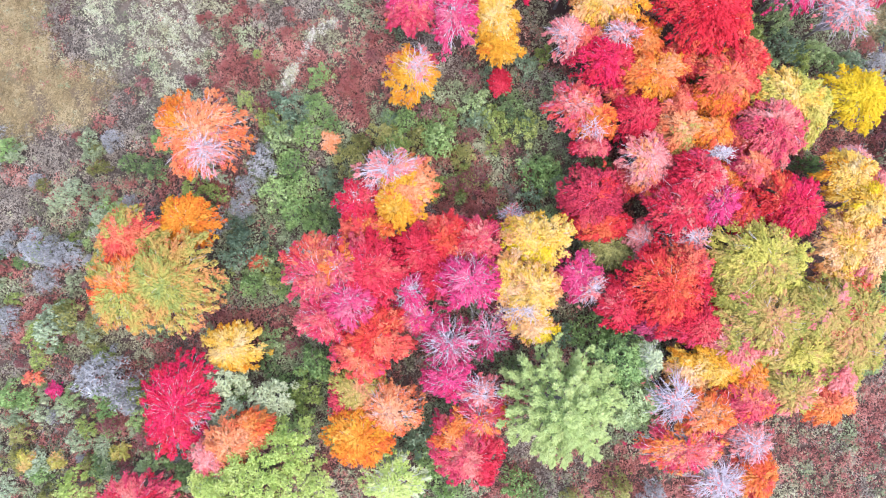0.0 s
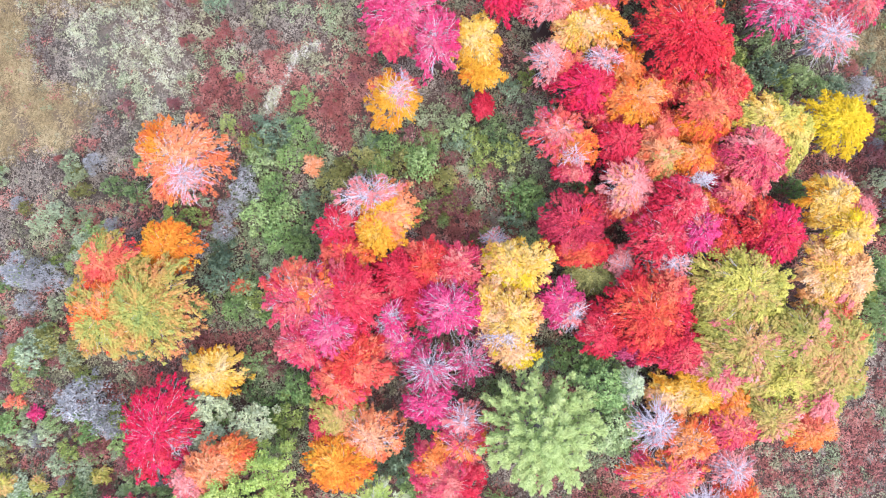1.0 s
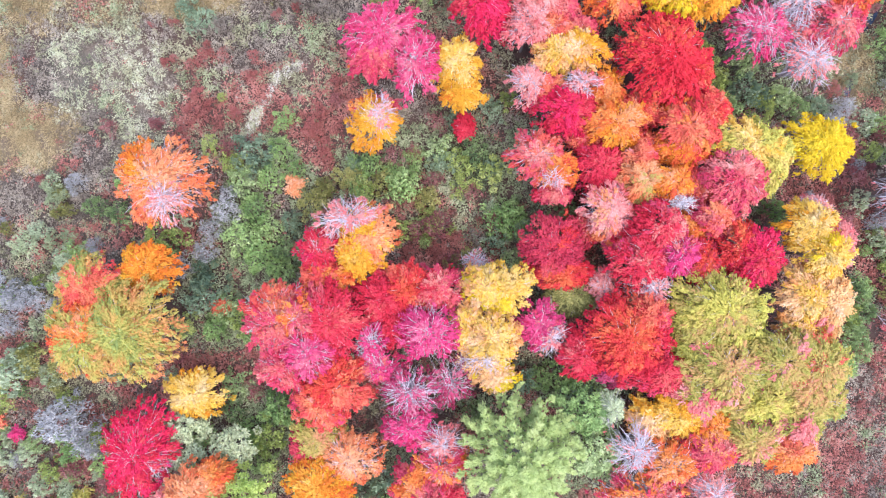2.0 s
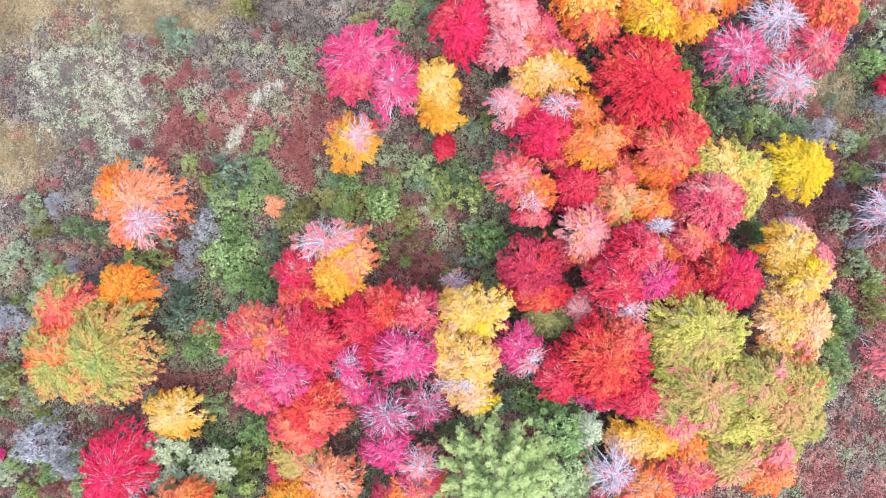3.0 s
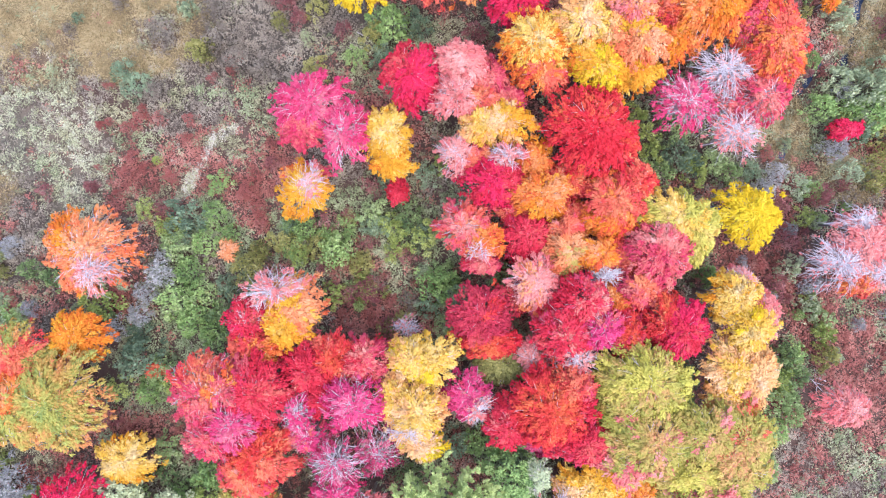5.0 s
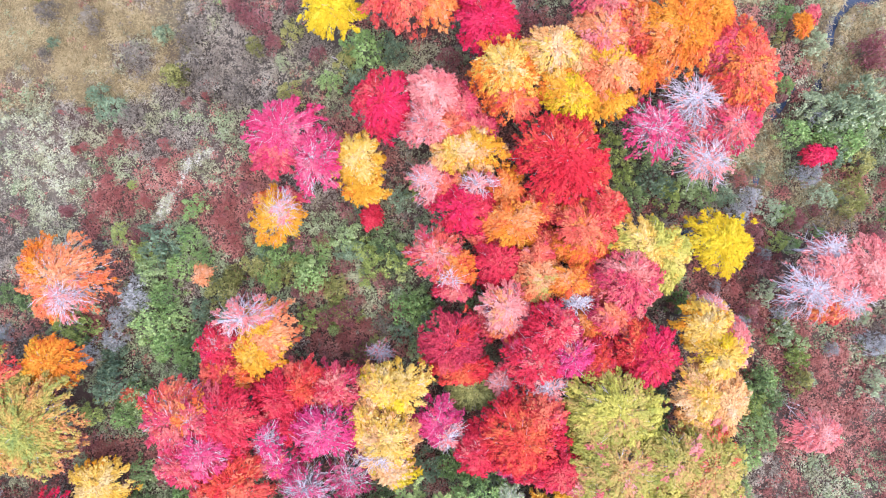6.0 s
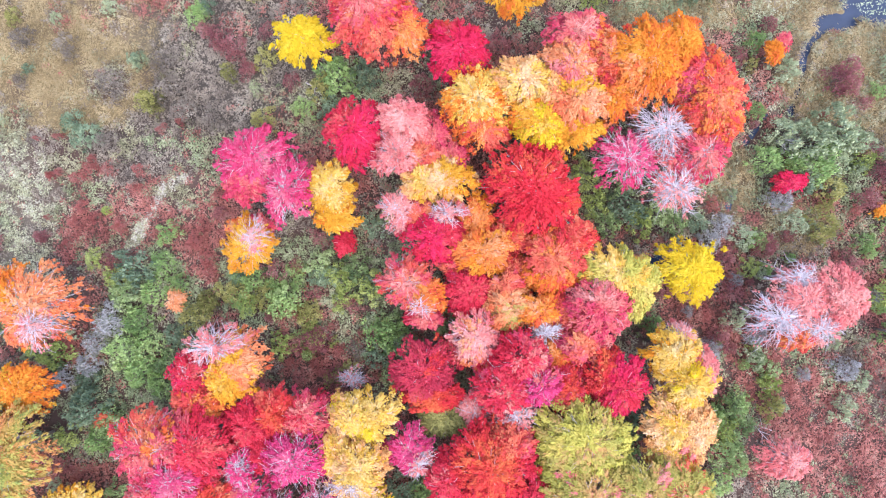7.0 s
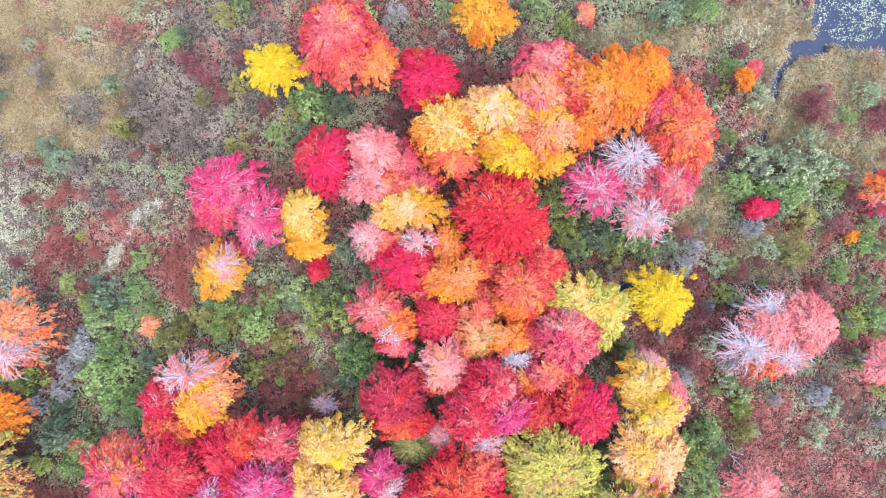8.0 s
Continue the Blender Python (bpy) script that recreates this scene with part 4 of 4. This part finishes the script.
bush(-29.84, -6.11, 1.67, "sage")
bush(-28.74, -5.23, 1.41, "bronze")
bush(-31.15, -6.55, 1.23, "green")
bush(-26.98, -5.67, 0.97, "bronze")
bush(-27.20, -7.21, 0.79, "bronze")
bush(-25.88, -9.62, 1.98, "grey")
bush(-24.34, -10.94, 1.67, "grey")
bush(-25.66, -11.82, 1.32, "fresh")
bush(-33.35, -11.38, 1.23, "fresh")
bush(-32.03, -11.60, 1.05, "fresh")
bush(-31.15, -17.31, 0.97, "fresh")
bush(-27.86, -18.19, 1.67, "lime")
bush(-26.10, -16.65, 1.23, "green")
bush(-22.37, -16.21, 1.23, "green")
bush(-22.59, -14.46, 1.54, "wine")
bush(-25.66, -13.58, 1.32, "wine")
bush(-19.51, -17.09, 1.23, "green")
bush(-15.56, -10.94, 1.10, "fresh")
bush(-11.60, -11.38, 0.88, "fresh")
bush(-27.42, 0.48, 0.62, "fresh")
bush(-18.19, 3.12, 0.88, "green")
bush(12.13, -6.11, 1.76, "green")
bush(10.37, -6.55, 1.10, "green")
bush(13.45, -6.99, 1.54, "green")
bush(15.20, -12.04, 1.76, "green")
bush(33.22, -5.67, 1.32, "green")
bush(33.00, -8.74, 1.10, "green")
bush(33.44, -1.71, 1.32, "green")
bush(12.13, 6.20, 1.23, "green")
bush(5.54, -17.97, 1.32, "fresh")
bush(9.93, -19.20, 0.79, "bronze")
bush(13.45, -18.19, 1.32, "bronze")
bush(16.08, -18.85, 1.10, "grey")
bush(6.85, -18.94, 1.10, "green")
bush(-3.69, -15.34, 1.32, "green")
bush(-8.09, -14.90, 1.10, "green")
bush(3.79, 25.40, 1.78, "green")
bush(5.79, 25.63, 1.24, "green")
bush(2.24, 24.94, 1.11, "bronze")
bush(26.28, 15.32, 1.55, "green")
bush(25.60, 17.53, 1.33, "green")
bush(23.61, 16.19, 1.24, "green")
bush(27.18, 14.43, 1.33, "green")
bush(28.51, 15.11, 1.24, "green")
bush(24.51, 14.42, 1.24, "green")
bush(22.71, 18.40, 1.24, "green")
bush(31.62, 14.46, 0.98, "green")
bush(35.18, 13.37, 1.07, "sage")
bush(29.84, 14.45, 1.07, "green")
bush(41.79, 21.41, 2.00, "willow")
bush(40.02, 20.73, 1.87, "willow")
bush(38.24, 21.61, 1.33, "willow")
bush(36.92, 19.38, 1.33, "green")
bush(44.02, 20.75, 1.33, "willow")
bush(40.92, 18.96, 1.55, "green")
bush(42.47, 19.41, 1.15, "willow")
bush(39.14, 19.17, 1.11, "green")
bush(40.04, 17.53, 1.11, "green")
bush(38.05, 16.27, 1.11, "grey")
bush(42.26, 17.19, 1.11, "bronze")
bush(36.20, 28.70, 0.89, "fresh")
bush(35.99, 26.92, 0.67, "bronze")
bush(38.21, 26.49, 1.24, "willow")
bush(35.09, 27.58, 0.89, "wine")
bush(37.39, 30.04, 0.89, "wine")
bush(34.62, 33.13, 1.07, "fresh")
bush(31.51, 32.67, 1.33, "green")
bush(33.06, 33.35, 1.11, "green")
bush(42.43, 25.63, 1.51, "wine")
bush(43.63, 26.44, 1.24, "wine")
bush(43.46, 25.19, 1.24, "wine")
bush(44.91, 20.31, 1.24, "wine")
bush(47.55, 24.55, 1.42, "wine")
bush(48.65, 25.22, 1.33, "wine")
bush(47.09, 26.55, 1.15, "willow")
bush(45.86, 24.85, 0.71, "green")
bush(47.15, 16.33, 0.98, "green")
bush(46.72, 14.91, 1.07, "green")
bush(44.95, 12.99, 0.89, "fresh")
bush(46.09, 8.86, 1.15, "green")
bush(47.64, 9.23, 1.11, "green")
bush(47.18, 11.36, 1.15, "green")
bush(46.09, 7.97, 0.67, "fresh")
bush(45.81, 18.54, 1.11, "wine")
bush(47.83, 14.56, 1.07, "green")
bush(32.79, 4.69, 0.98, "grey")
bush(34.37, 0.04, 1.24, "green")
bush(33.72, -2.85, 1.55, "green")
bush(35.71, -1.51, 0.80, "green")
bush(35.46, 3.38, 0.53, "fresh")
bush(37.46, 2.95, 0.89, "green")
bush(37.48, 0.28, 1.11, "bronze")
bush(28.34, 6.36, 1.11, "green")
bush(26.38, -1.12, 1.33, "green")
bush(26.17, -3.34, 1.24, "green")
bush(34.84, -4.18, 1.15, "green")
bush(36.57, 3.83, 0.80, "green")
bush(-7.56, 30.43, 0.89, "green")
bush(-6.68, 31.11, 0.80, "green")
bush(-3.14, 32.46, 1.07, "bronze")
bush(-10.86, 23.75, 0.89, "bronze")
bush(-12.21, 27.08, 0.71, "green")
bush(-1.81, 33.13, 0.98, "green")
bush(7.52, 32.52, 1.15, "green")
bush(10.19, 32.54, 1.07, "grey")
bush(14.18, 33.01, 0.98, "green")
bush(21.29, 33.05, 1.24, "green")
bush(23.52, 31.96, 0.98, "green")
bush(17.41, 13.49, 0.89, "green")
bush(20.08, 13.06, 0.89, "green")
bush(-20.98, 28.53, 0.97, "heath")
bush(-17.88, 28.19, 0.84, "heath")
bush(-17.44, 27.31, 0.57, "heath")
bush(-12.08, 26.89, 0.71, "willow")
bush(-18.51, 30.22, 0.49, "willow")
bush(-14.23, 31.13, 0.71, "willow")
bush(-21.27, 25.34, 0.57, "heath")
bush(-20.70, 26.23, 0.44, "teal")
bush(-17.05, 22.13, 0.97, "teal")
bush(-15.94, 20.90, 1.15, "teal")
bush(-14.39, 20.51, 0.97, "heath")
bush(-11.09, 23.71, 1.06, "bronze")
bush(-13.97, 25.03, 1.15, "heath")
bush(-9.55, 24.61, 1.24, "heath")
bush(-8.21, 22.85, 1.11, "heath")
bush(-6.22, 22.33, 0.97, "heath")
bush(-21.96, 30.29, 0.71, "bronze")
bush(-6.70, 29.27, 0.97, "wine")
bush(-5.59, 28.17, 0.88, "wine")
bush(-4.26, 27.51, 0.88, "wine")
bush(-3.37, 26.41, 0.71, "wine")
bush(-2.06, 29.29, 0.88, "wine")
bush(-7.15, 30.81, 0.80, "fresh")
bush(-2.05, 27.08, 0.97, "bronze")
bush(-4.91, 25.96, 0.80, "bronze")
bush(-2.83, 24.87, 0.57, "silver")
bush(-8.43, 22.40, 0.40, "russet")
bush(-9.98, 21.86, 0.35, "russet")
bush(-19.92, 20.79, 0.35, "russet")
bush(-17.93, 21.02, 0.35, "russet")
bush(-15.49, 19.40, 0.35, "russet")
bush(-11.95, 18.40, 0.97, "russet")
bush(-12.16, 16.85, 0.80, "russet")
bush(-16.35, 15.50, 1.06, "russet")
bush(-15.33, 14.63, 0.88, "russet")
bush(-18.80, 17.92, 0.49, "russet")
bush(-19.00, 14.61, 0.40, "russet")
bush(-19.44, 13.06, 0.66, "wine")
bush(-17.44, 12.62, 0.57, "russet")
bush(-13.25, 13.75, 0.88, "russet")
bush(-13.90, 11.23, 1.06, "wine")
bush(-6.84, 14.01, 1.15, "russet")
bush(-5.52, 14.99, 0.80, "wine")
bush(-7.72, 12.68, 0.97, "russet")
bush(-6.29, 10.39, 1.24, "russet")
bush(-14.45, 15.21, 0.35, "lime")
bush(-0.38, 4.76, 1.15, "fern")
bush(2.06, 3.44, 0.97, "russet")
bush(3.84, 2.35, 1.06, "bronze")
bush(0.74, 2.11, 1.15, "russet")
bush(3.83, 4.34, 0.97, "russet")
bush(-0.48, 8.34, 0.97, "fresh")
bush(0.70, 10.78, 0.62, "fern")
bush(2.65, 10.08, 1.15, "teal")
bush(1.61, 6.05, 0.80, "fern")
bush(1.44, 4.32, 0.53, "fern")
bush(7.94, 5.24, 1.33, "green")
bush(6.51, 6.61, 0.88, "willow")
bush(3.38, 6.24, 0.88, "russet")
bush(2.69, 2.74, 1.06, "russet")
bush(5.33, 4.26, 0.88, "heath")
bush(0.95, 5.30, 0.80, "wine")
bush(0.25, 3.35, 0.97, "russet")
bush(4.81, 3.11, 0.71, "bronze")
bush(3.38, 4.95, 0.49, "fern")
bush(7.95, 2.50, 0.97, "green")
bush(6.50, 9.66, 0.97, "teal")
bush(-6.45, 7.95, 0.88, "bronze")
bush(-4.03, 10.04, 0.88, "teal")
bush(-3.27, 7.97, 1.06, "green")
bush(-1.49, 6.96, 0.80, "wine")
bush(3.81, 7.88, 0.71, "russet")
bush(1.38, 7.64, 0.80, "bronze")
bush(5.59, 5.67, 0.71, "russet")
bush(2.08, 1.23, 0.80, "russet")
bush(4.29, 1.24, 0.80, "wine")
bush(-16.82, 17.75, 0.97, "russet")
bush(-15.29, 18.63, 0.61, "russet")
bush(-16.81, 14.24, 0.97, "russet")
bush(-18.80, 17.87, 0.79, "russet")
bush(-18.37, 20.95, 0.44, "russet")
bush(-15.60, 19.20, 0.53, "russet")
bush(-13.30, 14.03, 1.10, "russet")
bush(-23.17, 12.81, 0.88, "wine")
bush(-19.66, 13.13, 0.70, "wine")
bush(-8.72, 22.16, 0.61, "russet")
bush(-10.25, 21.50, 0.61, "russet")
bush(-7.37, 12.74, 1.54, "russet")
bush(-6.49, 11.42, 1.32, "russet")
bush(-9.57, 13.39, 0.97, "fresh")
bush(-15.26, 11.39, 0.88, "green")
bush(-1.22, 10.56, 1.23, "wine")
bush(0.53, 10.79, 0.97, "wine")
bush(4.93, 7.95, 1.10, "wine")
bush(2.31, 5.31, 1.54, "wine")
bush(0.55, 4.87, 1.32, "wine")
bush(3.63, 2.24, 1.32, "wine")
bush(6.69, 5.76, 1.10, "wine")
bush(-2.55, 14.51, 0.88, "russet")
bush(-5.63, 16.47, 0.88, "russet")
bush(4.03, 15.41, 1.10, "wine")
bush(2.28, 13.21, 1.10, "wine")
bush(-15.93, 18.17, 1.24, "russet")
bush(-14.38, 18.40, 1.07, "russet")
bush(-9.76, 26.65, 1.11, "heath")
bush(-18.15, 18.16, 0.71, "russet")
bush(-4.44, 28.01, 1.33, "wine")
bush(-5.78, 28.89, 1.11, "wine")
bush(-8.01, 31.10, 0.71, "russet")
bush(-3.54, 26.24, 0.98, "wine")
bush(0.02, 25.37, 0.98, "wine")
bush(3.14, 23.17, 1.07, "green")
bush(0.92, 23.16, 0.98, "green")
bush(-2.19, 22.25, 1.07, "bronze")
bush(10.24, 24.99, 1.33, "wine")
bush(20.87, 29.50, 1.33, "wine")
bush(15.99, 28.13, 1.42, "wine")
bush(44.93, 16.32, 1.33, "wine")
bush(44.05, 15.42, 1.11, "russet")
bush(32.94, 15.80, 1.24, "russet")
bush(33.86, 11.81, 1.24, "wine")
bush(32.11, 7.36, 1.55, "russet")
bush(30.78, 5.57, 1.33, "wine")
bush(33.45, 5.59, 1.33, "wine")
bush(34.32, 9.15, 1.24, "wine")
bush(41.39, 14.07, 1.33, "bronze")
bush(36.96, 12.72, 1.33, "wine")
bush(43.63, 11.42, 1.15, "wine")
bush(28.54, 9.11, 1.07, "wine")
bush(27.66, 7.77, 0.89, "russet")

# ---- scattered small bushes of the open brake ----
spots = random.Random(14)
HUES = ("fresh", "bronze", "grey", "grey", "sage", "green", "willow", "wine", "fern", "russet", "willow")
placed = 0
while placed < 190:
    bx, by = (spots.uniform(-36, -17), spots.uniform(-20, 9)) if placed < 120 else (spots.uniform(31, 50), spots.uniform(-3, 24))
    placed += 1
    if wet(np.array([bx]), np.array([by]))[0] < 0.05:
        bush(bx, by, spots.uniform(0.45, 1.15), spots.choice(HUES))


# ---- undergrowth ----
def shaded(x, y):
    """1 under the middle of a tree's crown, where little grows, 0 in the open."""
    out = np.zeros(np.shape(x))
    for cx, cy, rx, ry in SHADE:
        near = np.flatnonzero((np.abs(x - cx) < rx) & (np.abs(y - cy) < ry))
        out[near] = np.maximum(out[near], np.clip(1.6 - 2.2 * np.hypot((x[near] - cx) / rx, (y[near] - cy) / ry), 0, 1))
    return out


def remote(x, y):
    """1 in the far corners of the land, where the growth thins out."""
    return np.clip(np.maximum(0.98 * (y - 21.5) - (x + 35), (x - 35) - 0.98 * (y + 21.5)) / 2.0, 0, 1)


def dry_spots(rng, n, weight):
    x, y = rng.uniform(WEST + 3, EAST - 5, n), rng.uniform(SOUTH + 2, NORTH - 7, n)
    keep = (rng.uniform(0, 1, n) < weight(x, y) * (1 - 0.75 * shaded(x, y)) * (1 - 0.8 * remote(x, y))) & (wet(x, y) < 0.05)
    return x[keep], y[keep]


def undergrowth(name, label, hue, n, weight, spread, tall, per, length, width, seed, flat=0.5, category="undergrowth", combed=0.0):
    """Low plants that nobody could count: leafy tufts strewn by a weight over the land, in one mesh."""
    rng = np.random.default_rng(seed)
    x, y = dry_spots(rng, n, weight)
    size = rng.uniform(0.6, 1.4, len(x))
    pick = np.repeat(np.arange(len(x)), per)
    off = rng.normal(0, 1, (len(pick), 2)) * spread * size[pick][:, None]
    z = np.abs(rng.normal(0.55, 0.3, len(pick))) * tall * size[pick] * np.exp(-0.3 * (off ** 2).sum(1) / (spread * size[pick]) ** 2)
    at = np.stack((x[pick] + off[:, 0], y[pick] + off[:, 1], height(x, y)[pick] + 0.03 + z), 1)
    along = np.concatenate((off + rng.normal(0, spread * 0.6, off.shape), rng.normal(0.15, 0.25, (len(pick), 1)) * spread), 1)
    if combed:
        # tussocks lie over together, this way here and that way there
        lie = 9.0 * rough(x, y, 1.5, seed + 2)[pick]
        along[:, 0], along[:, 1] = along[:, 0] + combed * np.cos(lie), along[:, 1] + combed * np.sin(lie)
    v, q = leaves(rng, at, along, length, width, face=np.concatenate((off / spread * 0.35, np.full((len(pick), 1), flat)), 1))
    tone = np.clip(rough(x, y, 4.0, seed) * 0.55 + rng.normal(0.22, 0.24, len(x)), 0, 1)[pick]
    tagged(new(name, mesh_of(name, v, q, LEAF[hue], tone)), label, category, kind="stuff")


def shares(x, y):
    """How strongly each kind of low growth holds its ground: they crowd one another out, patch by patch."""
    pale, north = bleached(x, y), stain(x, y, -24.0, 24.0, 18.0, 8.0, 0.6, 0.5)
    rust = 0.10 + 1.5 * rough(x, y, 2.2, 21) + 0.22 * ferny(x, y) - 0.35 * thicket(x, y) - 0.5 * sedge(x, y) - 0.25 * heath(x, y) - 0.4 * pale - 0.28 * north
    green = -0.10 + 1.5 * rough(x, y, 2.6, 41) + 0.55 * thicket(x, y) - 0.15 * ferny(x, y) - 0.1 * heath(x, y) - 0.12 * north
    olive = 0.0 + 1.5 * rough(x, y, 2.2, 51) - 0.1 * ferny(x, y) + 0.15 * sedge(x, y) - 0.1 * pale
    twigs = -0.06 + 1.5 * rough(x, y, 2.8, 61) + 0.55 * heath(x, y) - 0.10 * ferny(x, y) + 0.3 * pale + 0.1 * north
    kinds = np.exp(9.0 * np.stack((rust, green, olive, twigs)))
    return kinds / kinds.sum(0) * (1 - 0.94 * meadow(x, y)) * (1 - 0.55 * bleached(x, y)) * (1 - 0.4 * sedge(x, y))


undergrowth("rusty_undergrowth", "rusty red-brown low shrubs and ferns covering the ground", "rust", 56000, lambda x, y: shares(x, y)[0], 0.20, 0.6, 20, 0.165, 0.085, 31)
undergrowth("green_undergrowth", "dark green low leafy plants between the bushes", "low_green", 56000, lambda x, y: shares(x, y)[1], 0.18, 0.7, 21, 0.14, 0.09, 32)
undergrowth("olive_undergrowth", "olive-bronze low leafy plants in loose patches", "dry_olive", 52000, lambda x, y: shares(x, y)[2], 0.17, 0.6, 20, 0.14, 0.085, 33)
undergrowth("grey_heath", "grey-purple heathy twigs and dry leaves", "heath", 75000, lambda x, y: shares(x, y)[3], 0.16, 0.55, 16, 0.14, 0.075, 34)
undergrowth("bleached_undergrowth", "bleached pale dry leaves in drifts", "chalk", 240000,
            lambda x, y: np.clip(bleached(x, y) * (3.6 * rough(0.8 * x + 0.6 * y, 0.5 * y - 0.6 * x, 0.9, 71) - 1.45), 0, 0.34), 0.15, 0.6, 13, 0.15, 0.065, 35)
undergrowth("white_litter", "whitish dead leaves strewn along a hollow", "litter", 160000, lambda x, y: 0.9 * drift(x, y), 0.13, 0.35, 12, 0.14, 0.075, 37)
undergrowth("meadow_grass", "dry straw-coloured meadow grass", "straw", 210000,
            lambda x, y: np.clip((0.9 * grassy(x, y) + 1.0 * sedge(x, y)) * (0.25 + rough(x, y, 1.8, 81)), 0, 1), 0.19, 0.40, 15, 0.18, 0.048, 36, 0.3, "grass", 0.4)


def lily_pads():
    """Pale round leaves afloat in the pond."""
    rng = np.random.default_rng(88)
    x, y = rng.uniform(43.5, 54, 9000), rng.uniform(30.5, 40, 9000)
    keep = (wet(x, y) > 0.9) & (wet(x + 0.7, y - 0.7) > 0.9) & (stain(x, y, 48.8, 34.8, 5.4, 4.0) > 0.3) & (rough(x, y, 0.9, 15) + rng.normal(0, 0.12, len(x)) > 0.50)
    x, y = x[keep], y[keep]
    n, k = len(x), 8
    a = np.linspace(0, 2 * math.pi, k, endpoint=False)[None]
    r = rng.uniform(0.022, 0.046, (n, 1))
    rim = np.stack((x[:, None] + r * np.cos(a), y[:, None] + r * np.sin(a), np.full((n, k), -0.145) + rng.uniform(0, 0.012, (n, 1))), -1)
    verts = rim.reshape(-1, 3)
    b = np.arange(n)[:, None, None] * k
    quads = (b + np.array([[0, 1, 2, 3], [0, 3, 4, 7], [4, 5, 6, 7]])[None]).reshape(-1, 4)
    tagged(new("lily_pads", mesh_of("lily_pads", verts, quads, LEAF["willow"], np.repeat(rng.uniform(0.45, 0.95, n), 3))), "pale green lily pads floating on the pond", "water plants", kind="stuff")


lily_pads()


def fallen_branch(x, y, turn, length):
    """A dead branch on the ground, bleached, with a few broken side shoots."""
    SEED[0] += 1
    rng = np.random.default_rng(SEED[0])
    a = np.array([[0, 0, 0.25], [0.35 * length, 0, 0.3], [0.6 * length, 0.05, 0.3]])
    b = np.array([[length, 0.2, 0.35], [0.7 * length, 0.5, 0.4], [0.9 * length, -0.4, 0.35]])
    v, q = tubes(a, (a + b) / 2 + rng.normal(0, 0.08, a.shape), b, np.array([0.05, 0.03, 0.025]), 0.012, 5, 5)
    ob = tagged(new("fallen_branch", mesh_of("fallen_branch", v, q, TWIG, smooth=True)), "bleached fallen branch lying on the undergrowth", "branch", "fallen branches")
    ob.matrix_basis = pose(x, y, 0, 0, 0, turn)
    return ob


fallen_branch(36.6, -1.4, -55, 1.9)
fallen_branch(38.0, -1.9, 150, 1.5)
fallen_branch(37.2, 1.3, 10, 1.6)
fallen_branch(1.0, 25.4, -35, 1.4)
